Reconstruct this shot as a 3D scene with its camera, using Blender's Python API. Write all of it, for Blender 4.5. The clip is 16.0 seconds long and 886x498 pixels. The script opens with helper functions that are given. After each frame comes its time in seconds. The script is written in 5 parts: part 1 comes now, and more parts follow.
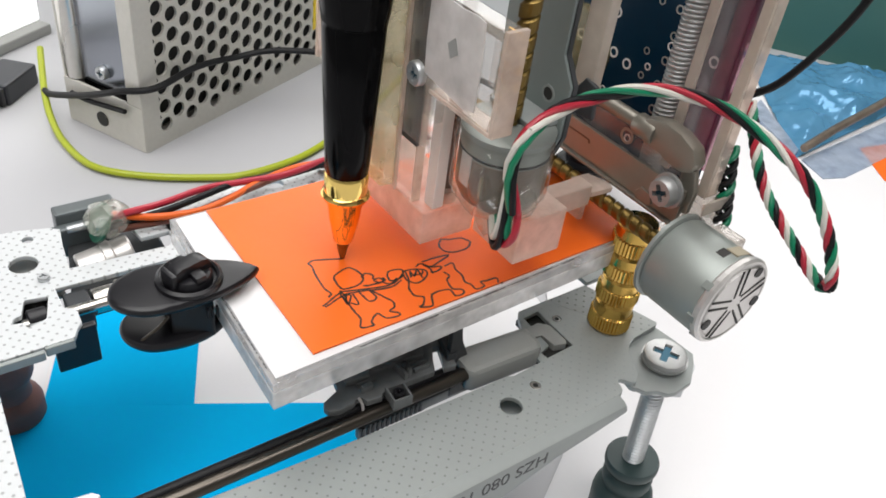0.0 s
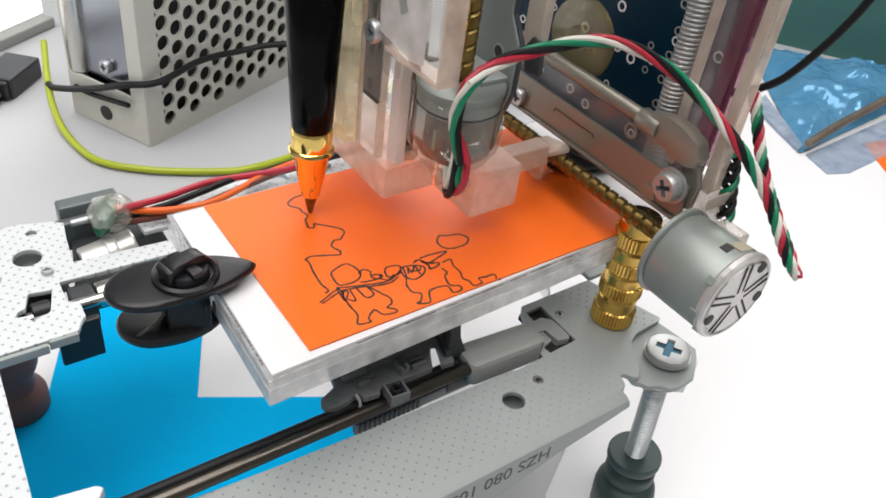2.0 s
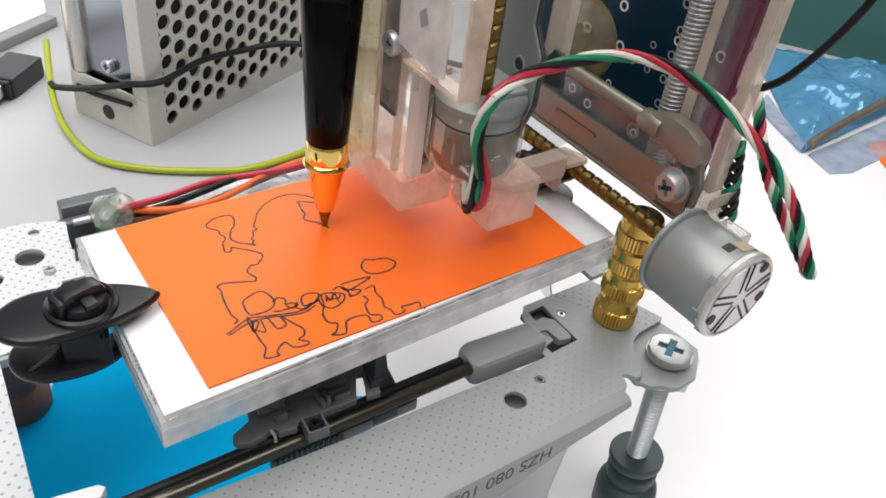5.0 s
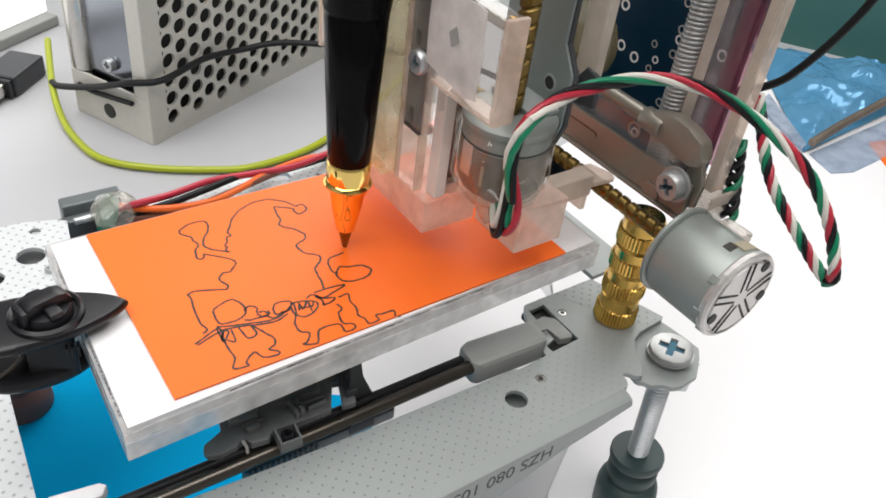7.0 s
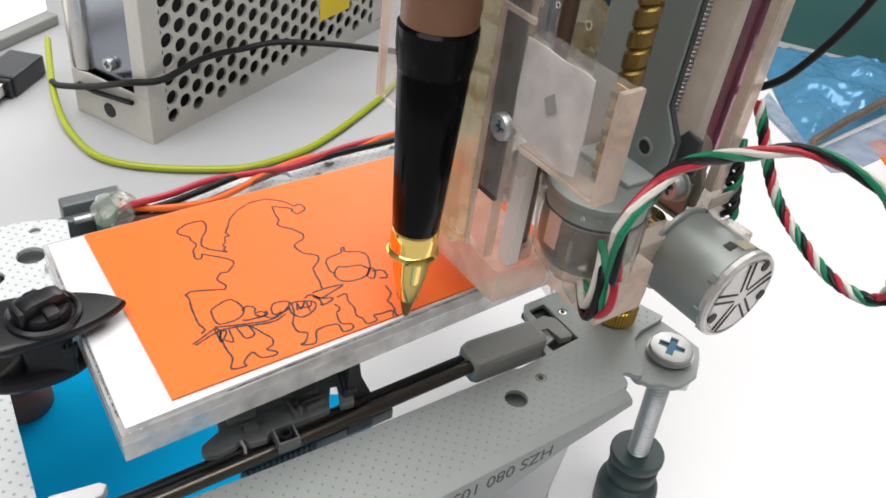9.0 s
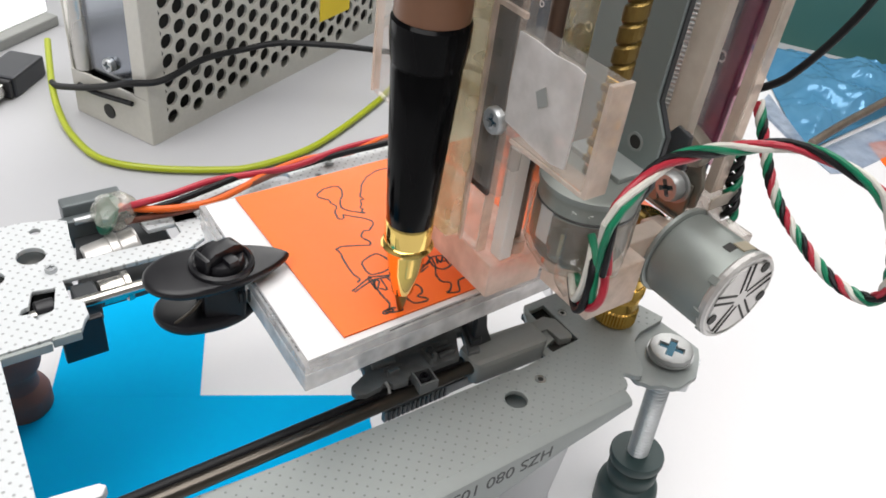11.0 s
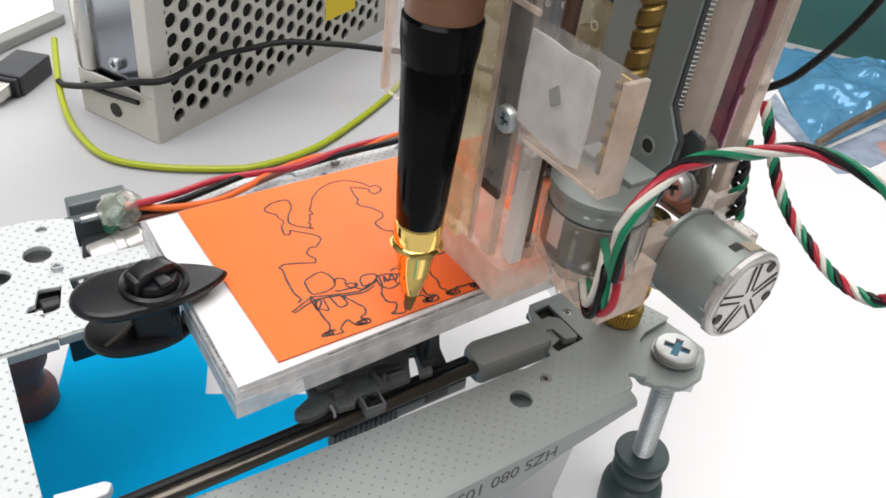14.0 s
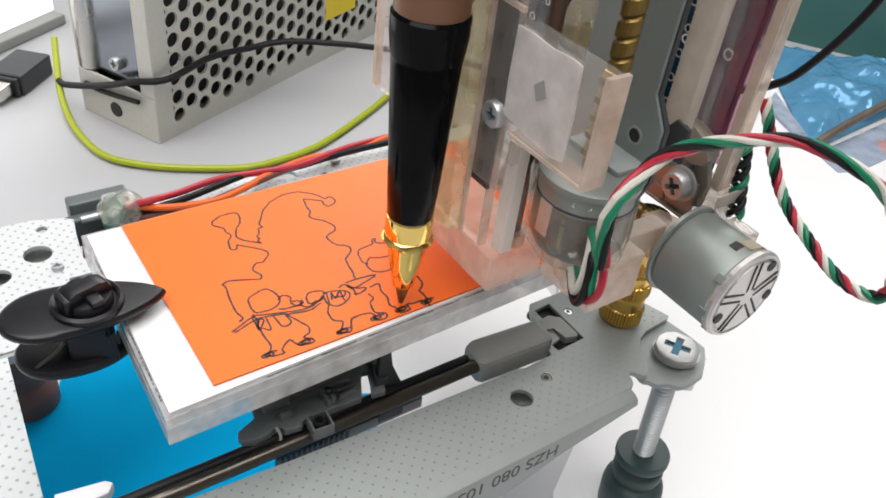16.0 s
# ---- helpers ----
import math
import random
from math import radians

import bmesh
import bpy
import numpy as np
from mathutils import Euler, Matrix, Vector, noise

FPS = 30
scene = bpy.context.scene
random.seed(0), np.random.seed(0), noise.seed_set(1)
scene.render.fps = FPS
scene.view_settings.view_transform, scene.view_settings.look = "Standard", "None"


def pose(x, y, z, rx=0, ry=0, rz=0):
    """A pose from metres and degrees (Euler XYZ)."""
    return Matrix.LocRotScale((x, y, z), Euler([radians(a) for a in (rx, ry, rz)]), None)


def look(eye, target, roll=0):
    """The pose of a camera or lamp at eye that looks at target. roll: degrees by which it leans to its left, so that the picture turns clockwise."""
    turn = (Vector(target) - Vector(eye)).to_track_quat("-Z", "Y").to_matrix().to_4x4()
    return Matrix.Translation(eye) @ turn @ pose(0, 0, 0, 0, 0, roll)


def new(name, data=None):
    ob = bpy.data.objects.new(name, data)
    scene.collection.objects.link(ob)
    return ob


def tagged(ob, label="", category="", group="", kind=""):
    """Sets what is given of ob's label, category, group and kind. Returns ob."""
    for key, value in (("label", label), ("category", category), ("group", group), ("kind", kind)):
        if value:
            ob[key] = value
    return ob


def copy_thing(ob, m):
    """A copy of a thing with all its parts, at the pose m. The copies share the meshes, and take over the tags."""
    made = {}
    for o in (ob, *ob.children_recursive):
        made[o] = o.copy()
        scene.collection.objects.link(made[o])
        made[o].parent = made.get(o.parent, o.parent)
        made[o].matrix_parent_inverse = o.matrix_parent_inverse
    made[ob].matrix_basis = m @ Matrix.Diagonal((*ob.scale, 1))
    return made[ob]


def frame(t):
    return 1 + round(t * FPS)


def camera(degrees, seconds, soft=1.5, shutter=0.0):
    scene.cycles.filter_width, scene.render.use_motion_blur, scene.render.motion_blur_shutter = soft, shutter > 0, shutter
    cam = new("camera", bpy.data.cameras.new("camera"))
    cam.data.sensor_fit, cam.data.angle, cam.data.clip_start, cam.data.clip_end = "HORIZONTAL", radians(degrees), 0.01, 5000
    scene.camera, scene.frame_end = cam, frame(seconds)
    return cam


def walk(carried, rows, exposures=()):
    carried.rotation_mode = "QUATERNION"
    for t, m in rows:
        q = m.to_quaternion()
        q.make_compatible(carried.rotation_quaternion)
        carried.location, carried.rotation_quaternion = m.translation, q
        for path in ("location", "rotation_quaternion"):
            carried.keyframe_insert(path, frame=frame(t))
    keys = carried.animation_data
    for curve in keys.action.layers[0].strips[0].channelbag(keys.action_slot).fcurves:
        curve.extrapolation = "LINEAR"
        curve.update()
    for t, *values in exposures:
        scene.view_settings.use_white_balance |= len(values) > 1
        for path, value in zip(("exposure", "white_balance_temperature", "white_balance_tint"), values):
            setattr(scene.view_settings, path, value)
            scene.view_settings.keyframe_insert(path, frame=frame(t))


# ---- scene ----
cam = camera(56.11, 16.0, soft=1.7)
EYE = (-0.0279, -0.08659, 0.17824)
TURNS = [(0, 52.647, -6.578, -34.732), (0.5, 52.503, -6.604, -34.669), (1, 52.363, -6.573, -34.485), (1.5, 52.31, -6.577, -34.477),
         (2, 52.241, -6.562, -34.473), (2.5, 52.257, -6.574, -34.446), (3, 52.228, -6.565, -34.421), (3.5, 52.193, -6.57, -34.391),
         (4, 52.216, -6.562, -34.369), (6.5, 52.132, -6.497, -34.274), (7, 52.115, -6.521, -34.247), (7.5, 52.132, -6.494, -34.273),
         (8, 52.158, -6.49, -34.311), (8.5, 52.151, -6.487, -34.283), (9, 52.072, -6.512, -34.251), (11.5, 52.146, -6.542, -34.245),
         (12, 52.115, -6.54, -34.226), (12.5, 52.162, -6.558, -34.249), (13, 52.188, -6.554, -34.244), (13.5, 52.112, -6.405, -33.888)]
TURNS += [(14, 52.045, -6.421, -33.883), (14.5, 52.075, -6.388, -33.913), (15, 52.172, -6.393, -33.93), (15.5, 52.104, -6.414, -33.894),
          (16, 51.992, -6.346, -33.902)]
walk(cam, [(t, pose(*EYE, rx, ry, rz)) for t, rx, ry, rz in TURNS])

# ---- light: a room with unseen overhead lamps and a pale daylight outside ----
world = bpy.data.worlds.new("room_light")
scene.world = world
world.use_nodes = True
wn = world.node_tree.nodes
sky = wn.new("ShaderNodeTexSky")
sky.sky_type = "NISHITA"
sky.sun_disc = False
sky.sun_elevation, sky.sun_rotation = radians(35), radians(140)
world.node_tree.links.new(sky.outputs[0], wn["Background"].inputs[0])
wn["Background"].inputs[1].default_value = 0.1


def area(name, x, y, z, w, d, watts, target, colour=(1, 0.985, 0.975)):
    lamp = bpy.data.lights.new(name, "AREA")
    lamp.shape, lamp.size, lamp.size_y, lamp.energy, lamp.color = "RECTANGLE", w, d, watts, colour
    ob = new(name, lamp)
    ob.matrix_world = look((x, y, z), target)
    return ob


area("unseen_overhead_lamp", 0.5, 0.9, 2.35, 1.8, 1.2, 30, (0.5, 0.9, 0))
# extra unseen lamp, added to brighten the card under the head
area("unseen_overhead_lamp", 0.8, -0.8, 2.35, 1.2, 0.8, 20, (0.8, -0.8, 0))
area("unseen_overhead_lamp", -0.9, -0.3, 2.35, 2.4, 1.8, 80, (-0.9, -0.3, 0))
area("window_daylight", 1.75, 1.7, 1.45, 2.1, 1.5, 54, (0, 0.1, 0.1), (1, 0.985, 0.97))
scene.view_settings.exposure = -0.34


# ---- materials ----
def mat(name, colour, rough=0.5, metal=0.0, grain=0.0, scale=400.0, bump=0.0, tint=None, stain=0.0, **extra):
    """A principled surface with mottling at two scales, in object metres."""
    m = bpy.data.materials.new(name)
    m.use_nodes = True
    nt = m.node_tree
    b = nt.nodes["Principled BSDF"]
    b.inputs["Roughness"].default_value = rough
    b.inputs["Metallic"].default_value = metal
    for k, v in extra.items():
        b.inputs[k.replace("_", " ")].default_value = v
    b.inputs["Base Color"].default_value = (*colour, 1)
    co = nt.nodes.new("ShaderNodeTexCoord")
    fine = nt.nodes.new("ShaderNodeTexNoise")
    fine.inputs["Scale"].default_value, fine.inputs["Detail"].default_value = scale, 4
    wide = nt.nodes.new("ShaderNodeTexNoise")
    wide.inputs["Scale"].default_value, wide.inputs["Detail"].default_value = scale / 12, 3
    for n in (fine, wide):
        nt.links.new(co.outputs["Object"], n.inputs["Vector"])
    if grain or stain:
        dark = tint or tuple(c * 0.6 for c in colour)
        mix = nt.nodes.new("ShaderNodeMix")
        mix.data_type = "RGBA"
        mix.inputs[6].default_value, mix.inputs[7].default_value = (*colour, 1), (*dark, 1)
        r1 = nt.nodes.new("ShaderNodeMath")
        r1.operation, r1.inputs[1].default_value = "MULTIPLY", grain
        r2 = nt.nodes.new("ShaderNodeMath")
        r2.operation, r2.inputs[1].default_value = "MULTIPLY_ADD", stain
        nt.links.new(fine.outputs[0], r1.inputs[0])
        nt.links.new(wide.outputs[0], r2.inputs[0])
        nt.links.new(r1.outputs[0], r2.inputs[2])
        nt.links.new(r2.outputs[0], mix.inputs[0])
        nt.links.new(mix.outputs[2], b.inputs["Base Color"])
        rr = nt.nodes.new("ShaderNodeMapRange")
        rr.inputs[3].default_value, rr.inputs[4].default_value = max(rough - 0.1, 0.02), min(rough + 0.1, 1)
        nt.links.new(wide.outputs[0], rr.inputs[0])
        nt.links.new(rr.outputs[0], b.inputs["Roughness"])
    if bump:
        bp = nt.nodes.new("ShaderNodeBump")
        bp.inputs["Strength"].default_value, bp.inputs["Distance"].default_value = bump, 0.0002
        nt.links.new(fine.outputs[0], bp.inputs["Height"])
        nt.links.new(bp.outputs[0], b.inputs["Normal"])
    return m


def clear(name, colour, body, rough=0.05):
    """Clear plastic: mostly see-through, with a glossy skin and a little of its own body."""
    m = bpy.data.materials.new(name)
    m.use_nodes = True
    nt = m.node_tree
    b = nt.nodes["Principled BSDF"]
    b.inputs["Base Color"].default_value = (*colour, 1)
    b.inputs["Roughness"].default_value = rough
    tr = nt.nodes.new("ShaderNodeBsdfTransparent")
    tr.inputs[0].default_value = (*[0.6 + 0.4 * c for c in colour], 1)
    lw = nt.nodes.new("ShaderNodeLayerWeight")
    pw = nt.nodes.new("ShaderNodeMath")
    pw.operation, pw.inputs[1].default_value = "POWER", 4
    nt.links.new(lw.outputs["Facing"], pw.inputs[0])
    fr = nt.nodes.new("ShaderNodeMath")
    fr.operation, fr.inputs[1].default_value, fr.inputs[2].default_value = "MULTIPLY_ADD", 0.6, 0.05
    nt.links.new(pw.outputs[0], fr.inputs[0])
    tl = nt.nodes.new("ShaderNodeBsdfTranslucent")
    tl.inputs[0].default_value = (*colour, 1)
    bt = nt.nodes.new("ShaderNodeMixShader")
    bt.inputs[0].default_value = 0.5
    nt.links.new(b.outputs[0], bt.inputs[1])
    nt.links.new(tl.outputs[0], bt.inputs[2])
    no = nt.nodes.new("ShaderNodeTexNoise")
    no.inputs["Scale"].default_value = 180
    co = nt.nodes.new("ShaderNodeTexCoord")
    nt.links.new(co.outputs["Object"], no.inputs["Vector"])
    ad = nt.nodes.new("ShaderNodeMath")
    ad.operation, ad.inputs[1].default_value = "MULTIPLY", body * 2
    nt.links.new(no.outputs[0], ad.inputs[0])
    mix = nt.nodes.new("ShaderNodeMixShader")
    nt.links.new(ad.outputs[0], mix.inputs[0])
    nt.links.new(tr.outputs[0], mix.inputs[1])
    nt.links.new(bt.outputs[0], mix.inputs[2])
    gl = nt.nodes.new("ShaderNodeBsdfGlossy")
    gl.inputs["Roughness"].default_value = rough
    mix2 = nt.nodes.new("ShaderNodeMixShader")
    nt.links.new(fr.outputs[0], mix2.inputs[0])
    nt.links.new(mix.outputs[0], mix2.inputs[1])
    nt.links.new(gl.outputs[0], mix2.inputs[2])
    nt.links.new(mix2.outputs[0], nt.nodes["Material Output"].inputs[0])
    return m


def frosted(name, colour, see):
    """Sawn acrylic: light passes in and spreads; a soft skin gloss."""
    m = bpy.data.materials.new(name)
    m.use_nodes = True
    nt = m.node_tree
    b = nt.nodes["Principled BSDF"]
    b.inputs["Base Color"].default_value = (*colour, 1)
    b.inputs["Roughness"].default_value = 0.3
    tl = nt.nodes.new("ShaderNodeBsdfTranslucent")
    tl.inputs[0].default_value = (*colour, 1)
    tr = nt.nodes.new("ShaderNodeBsdfTransparent")
    tr.inputs[0].default_value = (*colour, 1)
    no = nt.nodes.new("ShaderNodeTexNoise")
    no.inputs["Scale"].default_value, no.inputs["Detail"].default_value = 140, 4
    co = nt.nodes.new("ShaderNodeTexCoord")
    nt.links.new(co.outputs["Object"], no.inputs["Vector"])
    ad = nt.nodes.new("ShaderNodeMath")
    ad.operation, ad.inputs[1].default_value = "MULTIPLY", see * 2
    nt.links.new(no.outputs[0], ad.inputs[0])
    m1 = nt.nodes.new("ShaderNodeMixShader")
    m1.inputs[0].default_value = 0.45
    nt.links.new(b.outputs[0], m1.inputs[1])
    nt.links.new(tl.outputs[0], m1.inputs[2])
    m2 = nt.nodes.new("ShaderNodeMixShader")
    nt.links.new(ad.outputs[0], m2.inputs[0])
    nt.links.new(m1.outputs[0], m2.inputs[1])
    nt.links.new(tr.outputs[0], m2.inputs[2])
    nt.links.new(m2.outputs[0], nt.nodes["Material Output"].inputs[0])
    return m


def dotted(name, colour, rough, metal, pitch=0.0023, radius=0.17, depth=0.2, fade=None):
    """Painted sheet steel with a staggered grid of small pressed dimples."""
    m = mat(name, colour, rough, metal, grain=0.12, scale=900, stain=0.12)
    nt = m.node_tree
    b = nt.nodes["Principled BSDF"]
    co = nt.nodes["Texture Coordinate"]
    rot = nt.nodes.new("ShaderNodeMapping")
    rot.inputs["Rotation"].default_value = (0, 0, radians(45))
    rot.inputs["Scale"].default_value = (1 / pitch,) * 3
    fr = nt.nodes.new("ShaderNodeVectorMath")
    fr.operation = "FRACTION"
    sb = nt.nodes.new("ShaderNodeVectorMath")
    sb.operation, sb.inputs[1].default_value = "SUBTRACT", (0.5, 0.5, 0)
    ml = nt.nodes.new("ShaderNodeVectorMath")
    ml.operation, ml.inputs[1].default_value = "MULTIPLY", (1, 1, 0)
    ln = nt.nodes.new("ShaderNodeVectorMath")
    ln.operation = "LENGTH"
    mr = nt.nodes.new("ShaderNodeMapRange")
    mr.inputs[1].default_value, mr.inputs[2].default_value = radius * 0.6, radius * 1.2
    mr.inputs[3].default_value, mr.inputs[4].default_value = 0, 1
    nt.links.new(co.outputs["Object"], rot.inputs[0])
    nt.links.new(rot.outputs[0], fr.inputs[0])
    nt.links.new(fr.outputs[0], sb.inputs[0])
    nt.links.new(sb.outputs[0], ml.inputs[0])
    nt.links.new(ml.outputs[0], ln.inputs[0])
    nt.links.new(ln.outputs["Value"], mr.inputs[0])
    if fade:
        sep = nt.nodes.new("ShaderNodeSeparateXYZ")
        fd = nt.nodes.new("ShaderNodeMapRange")
        fd.inputs[1].default_value, fd.inputs[2].default_value = fade
        nt.links.new(co.outputs["Object"], sep.inputs[0])
        nt.links.new(sep.outputs[0], fd.inputs[0])
        mx = nt.nodes.new("ShaderNodeMath")
        mx.operation = "MAXIMUM"
        nt.links.new(mr.outputs[0], mx.inputs[0])
        nt.links.new(fd.outputs[0], mx.inputs[1])
        mr = mx
    bp = nt.nodes.new("ShaderNodeBump")
    bp.inputs["Strength"].default_value, bp.inputs["Distance"].default_value = depth, 0.0004
    old = b.inputs["Base Color"].links[0].from_socket
    # base colour drops to 0.55 inside each dimple
    dimple_tone = nt.nodes.new("ShaderNodeMix")
    dimple_tone.data_type = "RGBA"
    dimple_tone.inputs[6].default_value = (*[c * 0.55 for c in colour], 1)
    nt.links.new(mr.outputs[0], dimple_tone.inputs[0])
    nt.links.new(old, dimple_tone.inputs[7])
    nt.links.new(dimple_tone.outputs[2], b.inputs["Base Color"])
    nt.links.new(mr.outputs[0], bp.inputs["Height"])
    nt.links.new(bp.outputs[0], b.inputs["Normal"])
    return m


M_DESK = mat("white_desk", (0.43, 0.43, 0.445), 0.4, grain=0.05, scale=60, stain=0.06)
M_SHEET = mat("white_paper", (0.74, 0.73, 0.74), 0.8, grain=0.05, scale=900, bump=0.05)
M_BLUE = mat("blue_paper", (0.0, 0.39, 0.73), 0.8, grain=0.12, scale=500, stain=0.10, bump=0.05, Specular_IOR_Level=0.05)
M_ORANGE = mat("orange_card", (0.95, 0.155, 0.01), 0.48, grain=0.04, scale=1500, stain=0.04, bump=0.04, Specular_IOR_Level=0.4)
M_ZINC = mat("grey_painted_steel", (0.33, 0.355, 0.345), 0.55, 0.15, grain=0.15, scale=700, stain=0.2)
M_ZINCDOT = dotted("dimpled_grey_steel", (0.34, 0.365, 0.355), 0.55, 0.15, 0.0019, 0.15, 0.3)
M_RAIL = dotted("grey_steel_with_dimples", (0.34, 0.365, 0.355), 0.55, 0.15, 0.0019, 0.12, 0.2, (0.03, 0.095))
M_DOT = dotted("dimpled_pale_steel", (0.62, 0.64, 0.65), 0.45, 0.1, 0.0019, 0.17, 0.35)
M_STEEL = mat("bright_steel", (0.66, 0.64, 0.60), 0.28, 1.0, grain=0.2, scale=800, stain=0.2)
M_DARKSTEEL = mat("dark_steel_rod", (0.12, 0.105, 0.09), 0.3, 1.0, grain=0.2, scale=500)
M_CHROME = mat("zinc_screw", (0.58, 0.60, 0.61), 0.42, 0.9, grain=0.35, scale=900)
# colour of the dark blue reflection in screw recesses
M_RECESS_SHADE = mat("recess_shade_blue", (0.03, 0.09, 0.13), 0.35, 0.8, grain=0.5, scale=900)
M_GALV = mat("galvanised_steel", (0.66, 0.635, 0.58), 0.48, 0.25, grain=0.3, scale=500, stain=0.3)
M_BRASS = mat("brass", (0.78, 0.50, 0.13), 0.22, 1.0, grain=0.3, scale=700, stain=0.2, tint=(0.45, 0.27, 0.06))
M_OLDBRASS = mat("worn_brass_thread", (0.27, 0.185, 0.06), 0.38, 1.0, grain=0.7, scale=600, tint=(0.10, 0.06, 0.02))
M_GOLD = mat("gold_plating", (1.0, 0.72, 0.22), 0.08, 1.0)
M_BLACK = mat("black_lacquer", (0.003, 0.003, 0.0035), 0.14, grain=0.2, scale=300, Specular_IOR_Level=0.1)
M_CLIP = mat("black_plastic", (0.006, 0.006, 0.008), 0.36, grain=0.3, scale=900, stain=0.3, tint=(0.012, 0.011, 0.014), bump=0.05, Specular_IOR_Level=0.46)
M_WOOD = mat("brown_wood", (0.22, 0.10, 0.05), 0.4, grain=0.5, scale=300, tint=(0.12, 0.05, 0.025))
M_GREYPL = mat("grey_plastic", (0.30, 0.305, 0.29), 0.5, grain=0.15, scale=900, stain=0.1)
M_DARKPL = mat("dark_grey_plastic", (0.05, 0.053, 0.057), 0.45, grain=0.3, scale=700, stain=0.2, Specular_IOR_Level=0.35)
M_SLED = mat("grey_sled_plastic", (0.25, 0.26, 0.26), 0.42, grain=0.6, scale=350, stain=0.6, tint=(0.07, 0.072, 0.075), bump=0.1)
M_MOTOR = mat("grey_motor_steel", (0.31, 0.335, 0.315), 0.4, 0.45, grain=0.2, scale=500, stain=0.25)
M_MOTORCAP = mat("pale_motor_cap", (0.62, 0.60, 0.58), 0.35, 0.6, grain=0.15, scale=600, stain=0.2)
M_RUBBER = mat("dark_green_rubber", (0.022, 0.045, 0.045), 0.5, grain=0.3, scale=400)
M_BROWNRUB = mat("brown_rubber", (0.20, 0.085, 0.068), 0.6, grain=0.3, scale=400)
M_PCB = mat("dark_blue_board", (0.002, 0.025, 0.055), 0.25, grain=0.3, scale=300, stain=0.4, Specular_IOR_Level=0.12)
M_SOLDER = mat("solder", (0.7, 0.7, 0.7), 0.25, 1.0)
M_FROST = frosted("frosted_acrylic_edge", (0.90, 0.81, 0.74), 0.48)
M_ACRYL = clear("clear_acrylic", (0.92, 0.89, 0.86), 0.14)
M_TAPE = clear("clear_tape", (0.85, 0.85, 0.80), 0.03, 0.06)
M_GLUE = clear("yellowed_glue", (0.86, 0.78, 0.50), 0.26, 0.12)
M_AMBER = clear("amber_glue", (0.58, 0.50, 0.24), 0.3, 0.08)
# frosted acrylic again, tinted darker to carry the dark surroundings
M_EDGE_SHADED = frosted("shaded_acrylic_edge", (0.75, 0.69, 0.62), 0.3)
M_HAZE = frosted("hazy_film", (0.90, 0.88, 0.87), 0.42)
M_LIT = mat("lit_screen", (0.9, 0.9, 0.9), 0.4, Emission_Color=(1, 1, 1, 1), Emission_Strength=1.1)
M_CHASSIS = mat("blue_grey_steel", (0.27, 0.31, 0.30), 0.4, 0.4, grain=0.15, scale=500, stain=0.2)
M_RESIDUE = mat("grey_residue", (0.07, 0.065, 0.065), 0.7)
M_PURPLE = clear("purple_film", (0.42, 0.09, 0.18), 0.26, 0.12)
M_GLASSY = clear("clear_glue_blob", (0.82, 0.80, 0.72), 0.3, 0.08)
M_BEDTOP = clear("bed_acrylic", (0.93, 0.91, 0.90), 0.42)
M_BEDLOW = clear("bed_lower_acrylic", (0.96, 0.93, 0.91), 0.66, 0.12)
M_PLATE = frosted("pale_acrylic", (0.96, 0.93, 0.90), 0.04)
M_INK = mat("black_ink", (0.03, 0.022, 0.02), 0.5)
M_RED = mat("red_insulation", (0.42, 0.018, 0.038), 0.4, grain=0.1, scale=400)
M_GREEN = mat("green_insulation", (0.0, 0.19, 0.09), 0.4, grain=0.1, scale=400)
M_WHITEW = mat("white_insulation", (0.66, 0.64, 0.58), 0.4, grain=0.1, scale=400)
M_BLACKW = mat("black_insulation", (0.008, 0.008, 0.009), 0.45, grain=0.1, scale=400, Specular_IOR_Level=0.25)
M_ORANGEW = mat("orange_insulation", (0.75, 0.12, 0.01), 0.4, grain=0.1, scale=400)
M_BROWNW = mat("brown_insulation", (0.16, 0.05, 0.03), 0.4, grain=0.1, scale=400)
M_LIME = mat("yellow_green_insulation", (0.34, 0.39, 0.008), 0.4, grain=0.15, scale=400)
M_YELLOW = mat("yellow_label", (0.85, 0.62, 0.02), 0.5)
# near-black that puts the shade of openings into colour
M_SHADE_BLACK = mat("shade_black", (0.010, 0.010, 0.010), 0.6, grain=0.6, scale=60, tint=(0.035, 0.032, 0.026))
M_WALLG = mat("green_wall_paint", (0.05, 0.16, 0.14), 0.6, grain=0.1, scale=30, stain=0.15)
M_CEIL = mat("ceiling_paint", (0.6, 0.6, 0.6), 0.8, grain=0.05, scale=20)
M_WALL = mat("grey_wall_paint", (0.34, 0.34, 0.33), 0.7, grain=0.05, scale=20, stain=0.1)
M_BAG = mat("silver_blue_film", (0.02, 0.19, 0.40), 0.14, 0.25, grain=0.5, scale=60, stain=0.5, tint=(0.20, 0.42, 0.60), bump=0.2)
M_OLDSTEEL = mat("dull_rail_steel", (0.31, 0.285, 0.24), 0.38, 0.55, grain=0.3, scale=400, stain=0.35)
M_CLEARFILM = frosted("clear_bag_film", (0.66, 0.72, 0.80), 0.45)
M_TAPED = mat("brown_motor_inside", (0.05, 0.036, 0.028), 0.35, 0.3, grain=0.9, scale=260, stain=0.5, tint=(0.24, 0.19, 0.15))
M_PLUG = mat("blue_black_plastic", (0.016, 0.018, 0.024), 0.4, grain=0.3, scale=300)
M_ENDPLATE = mat("reflecting_steel", (0.34, 0.36, 0.40), 0.22, 1.0, grain=0.3, scale=120, stain=0.3)
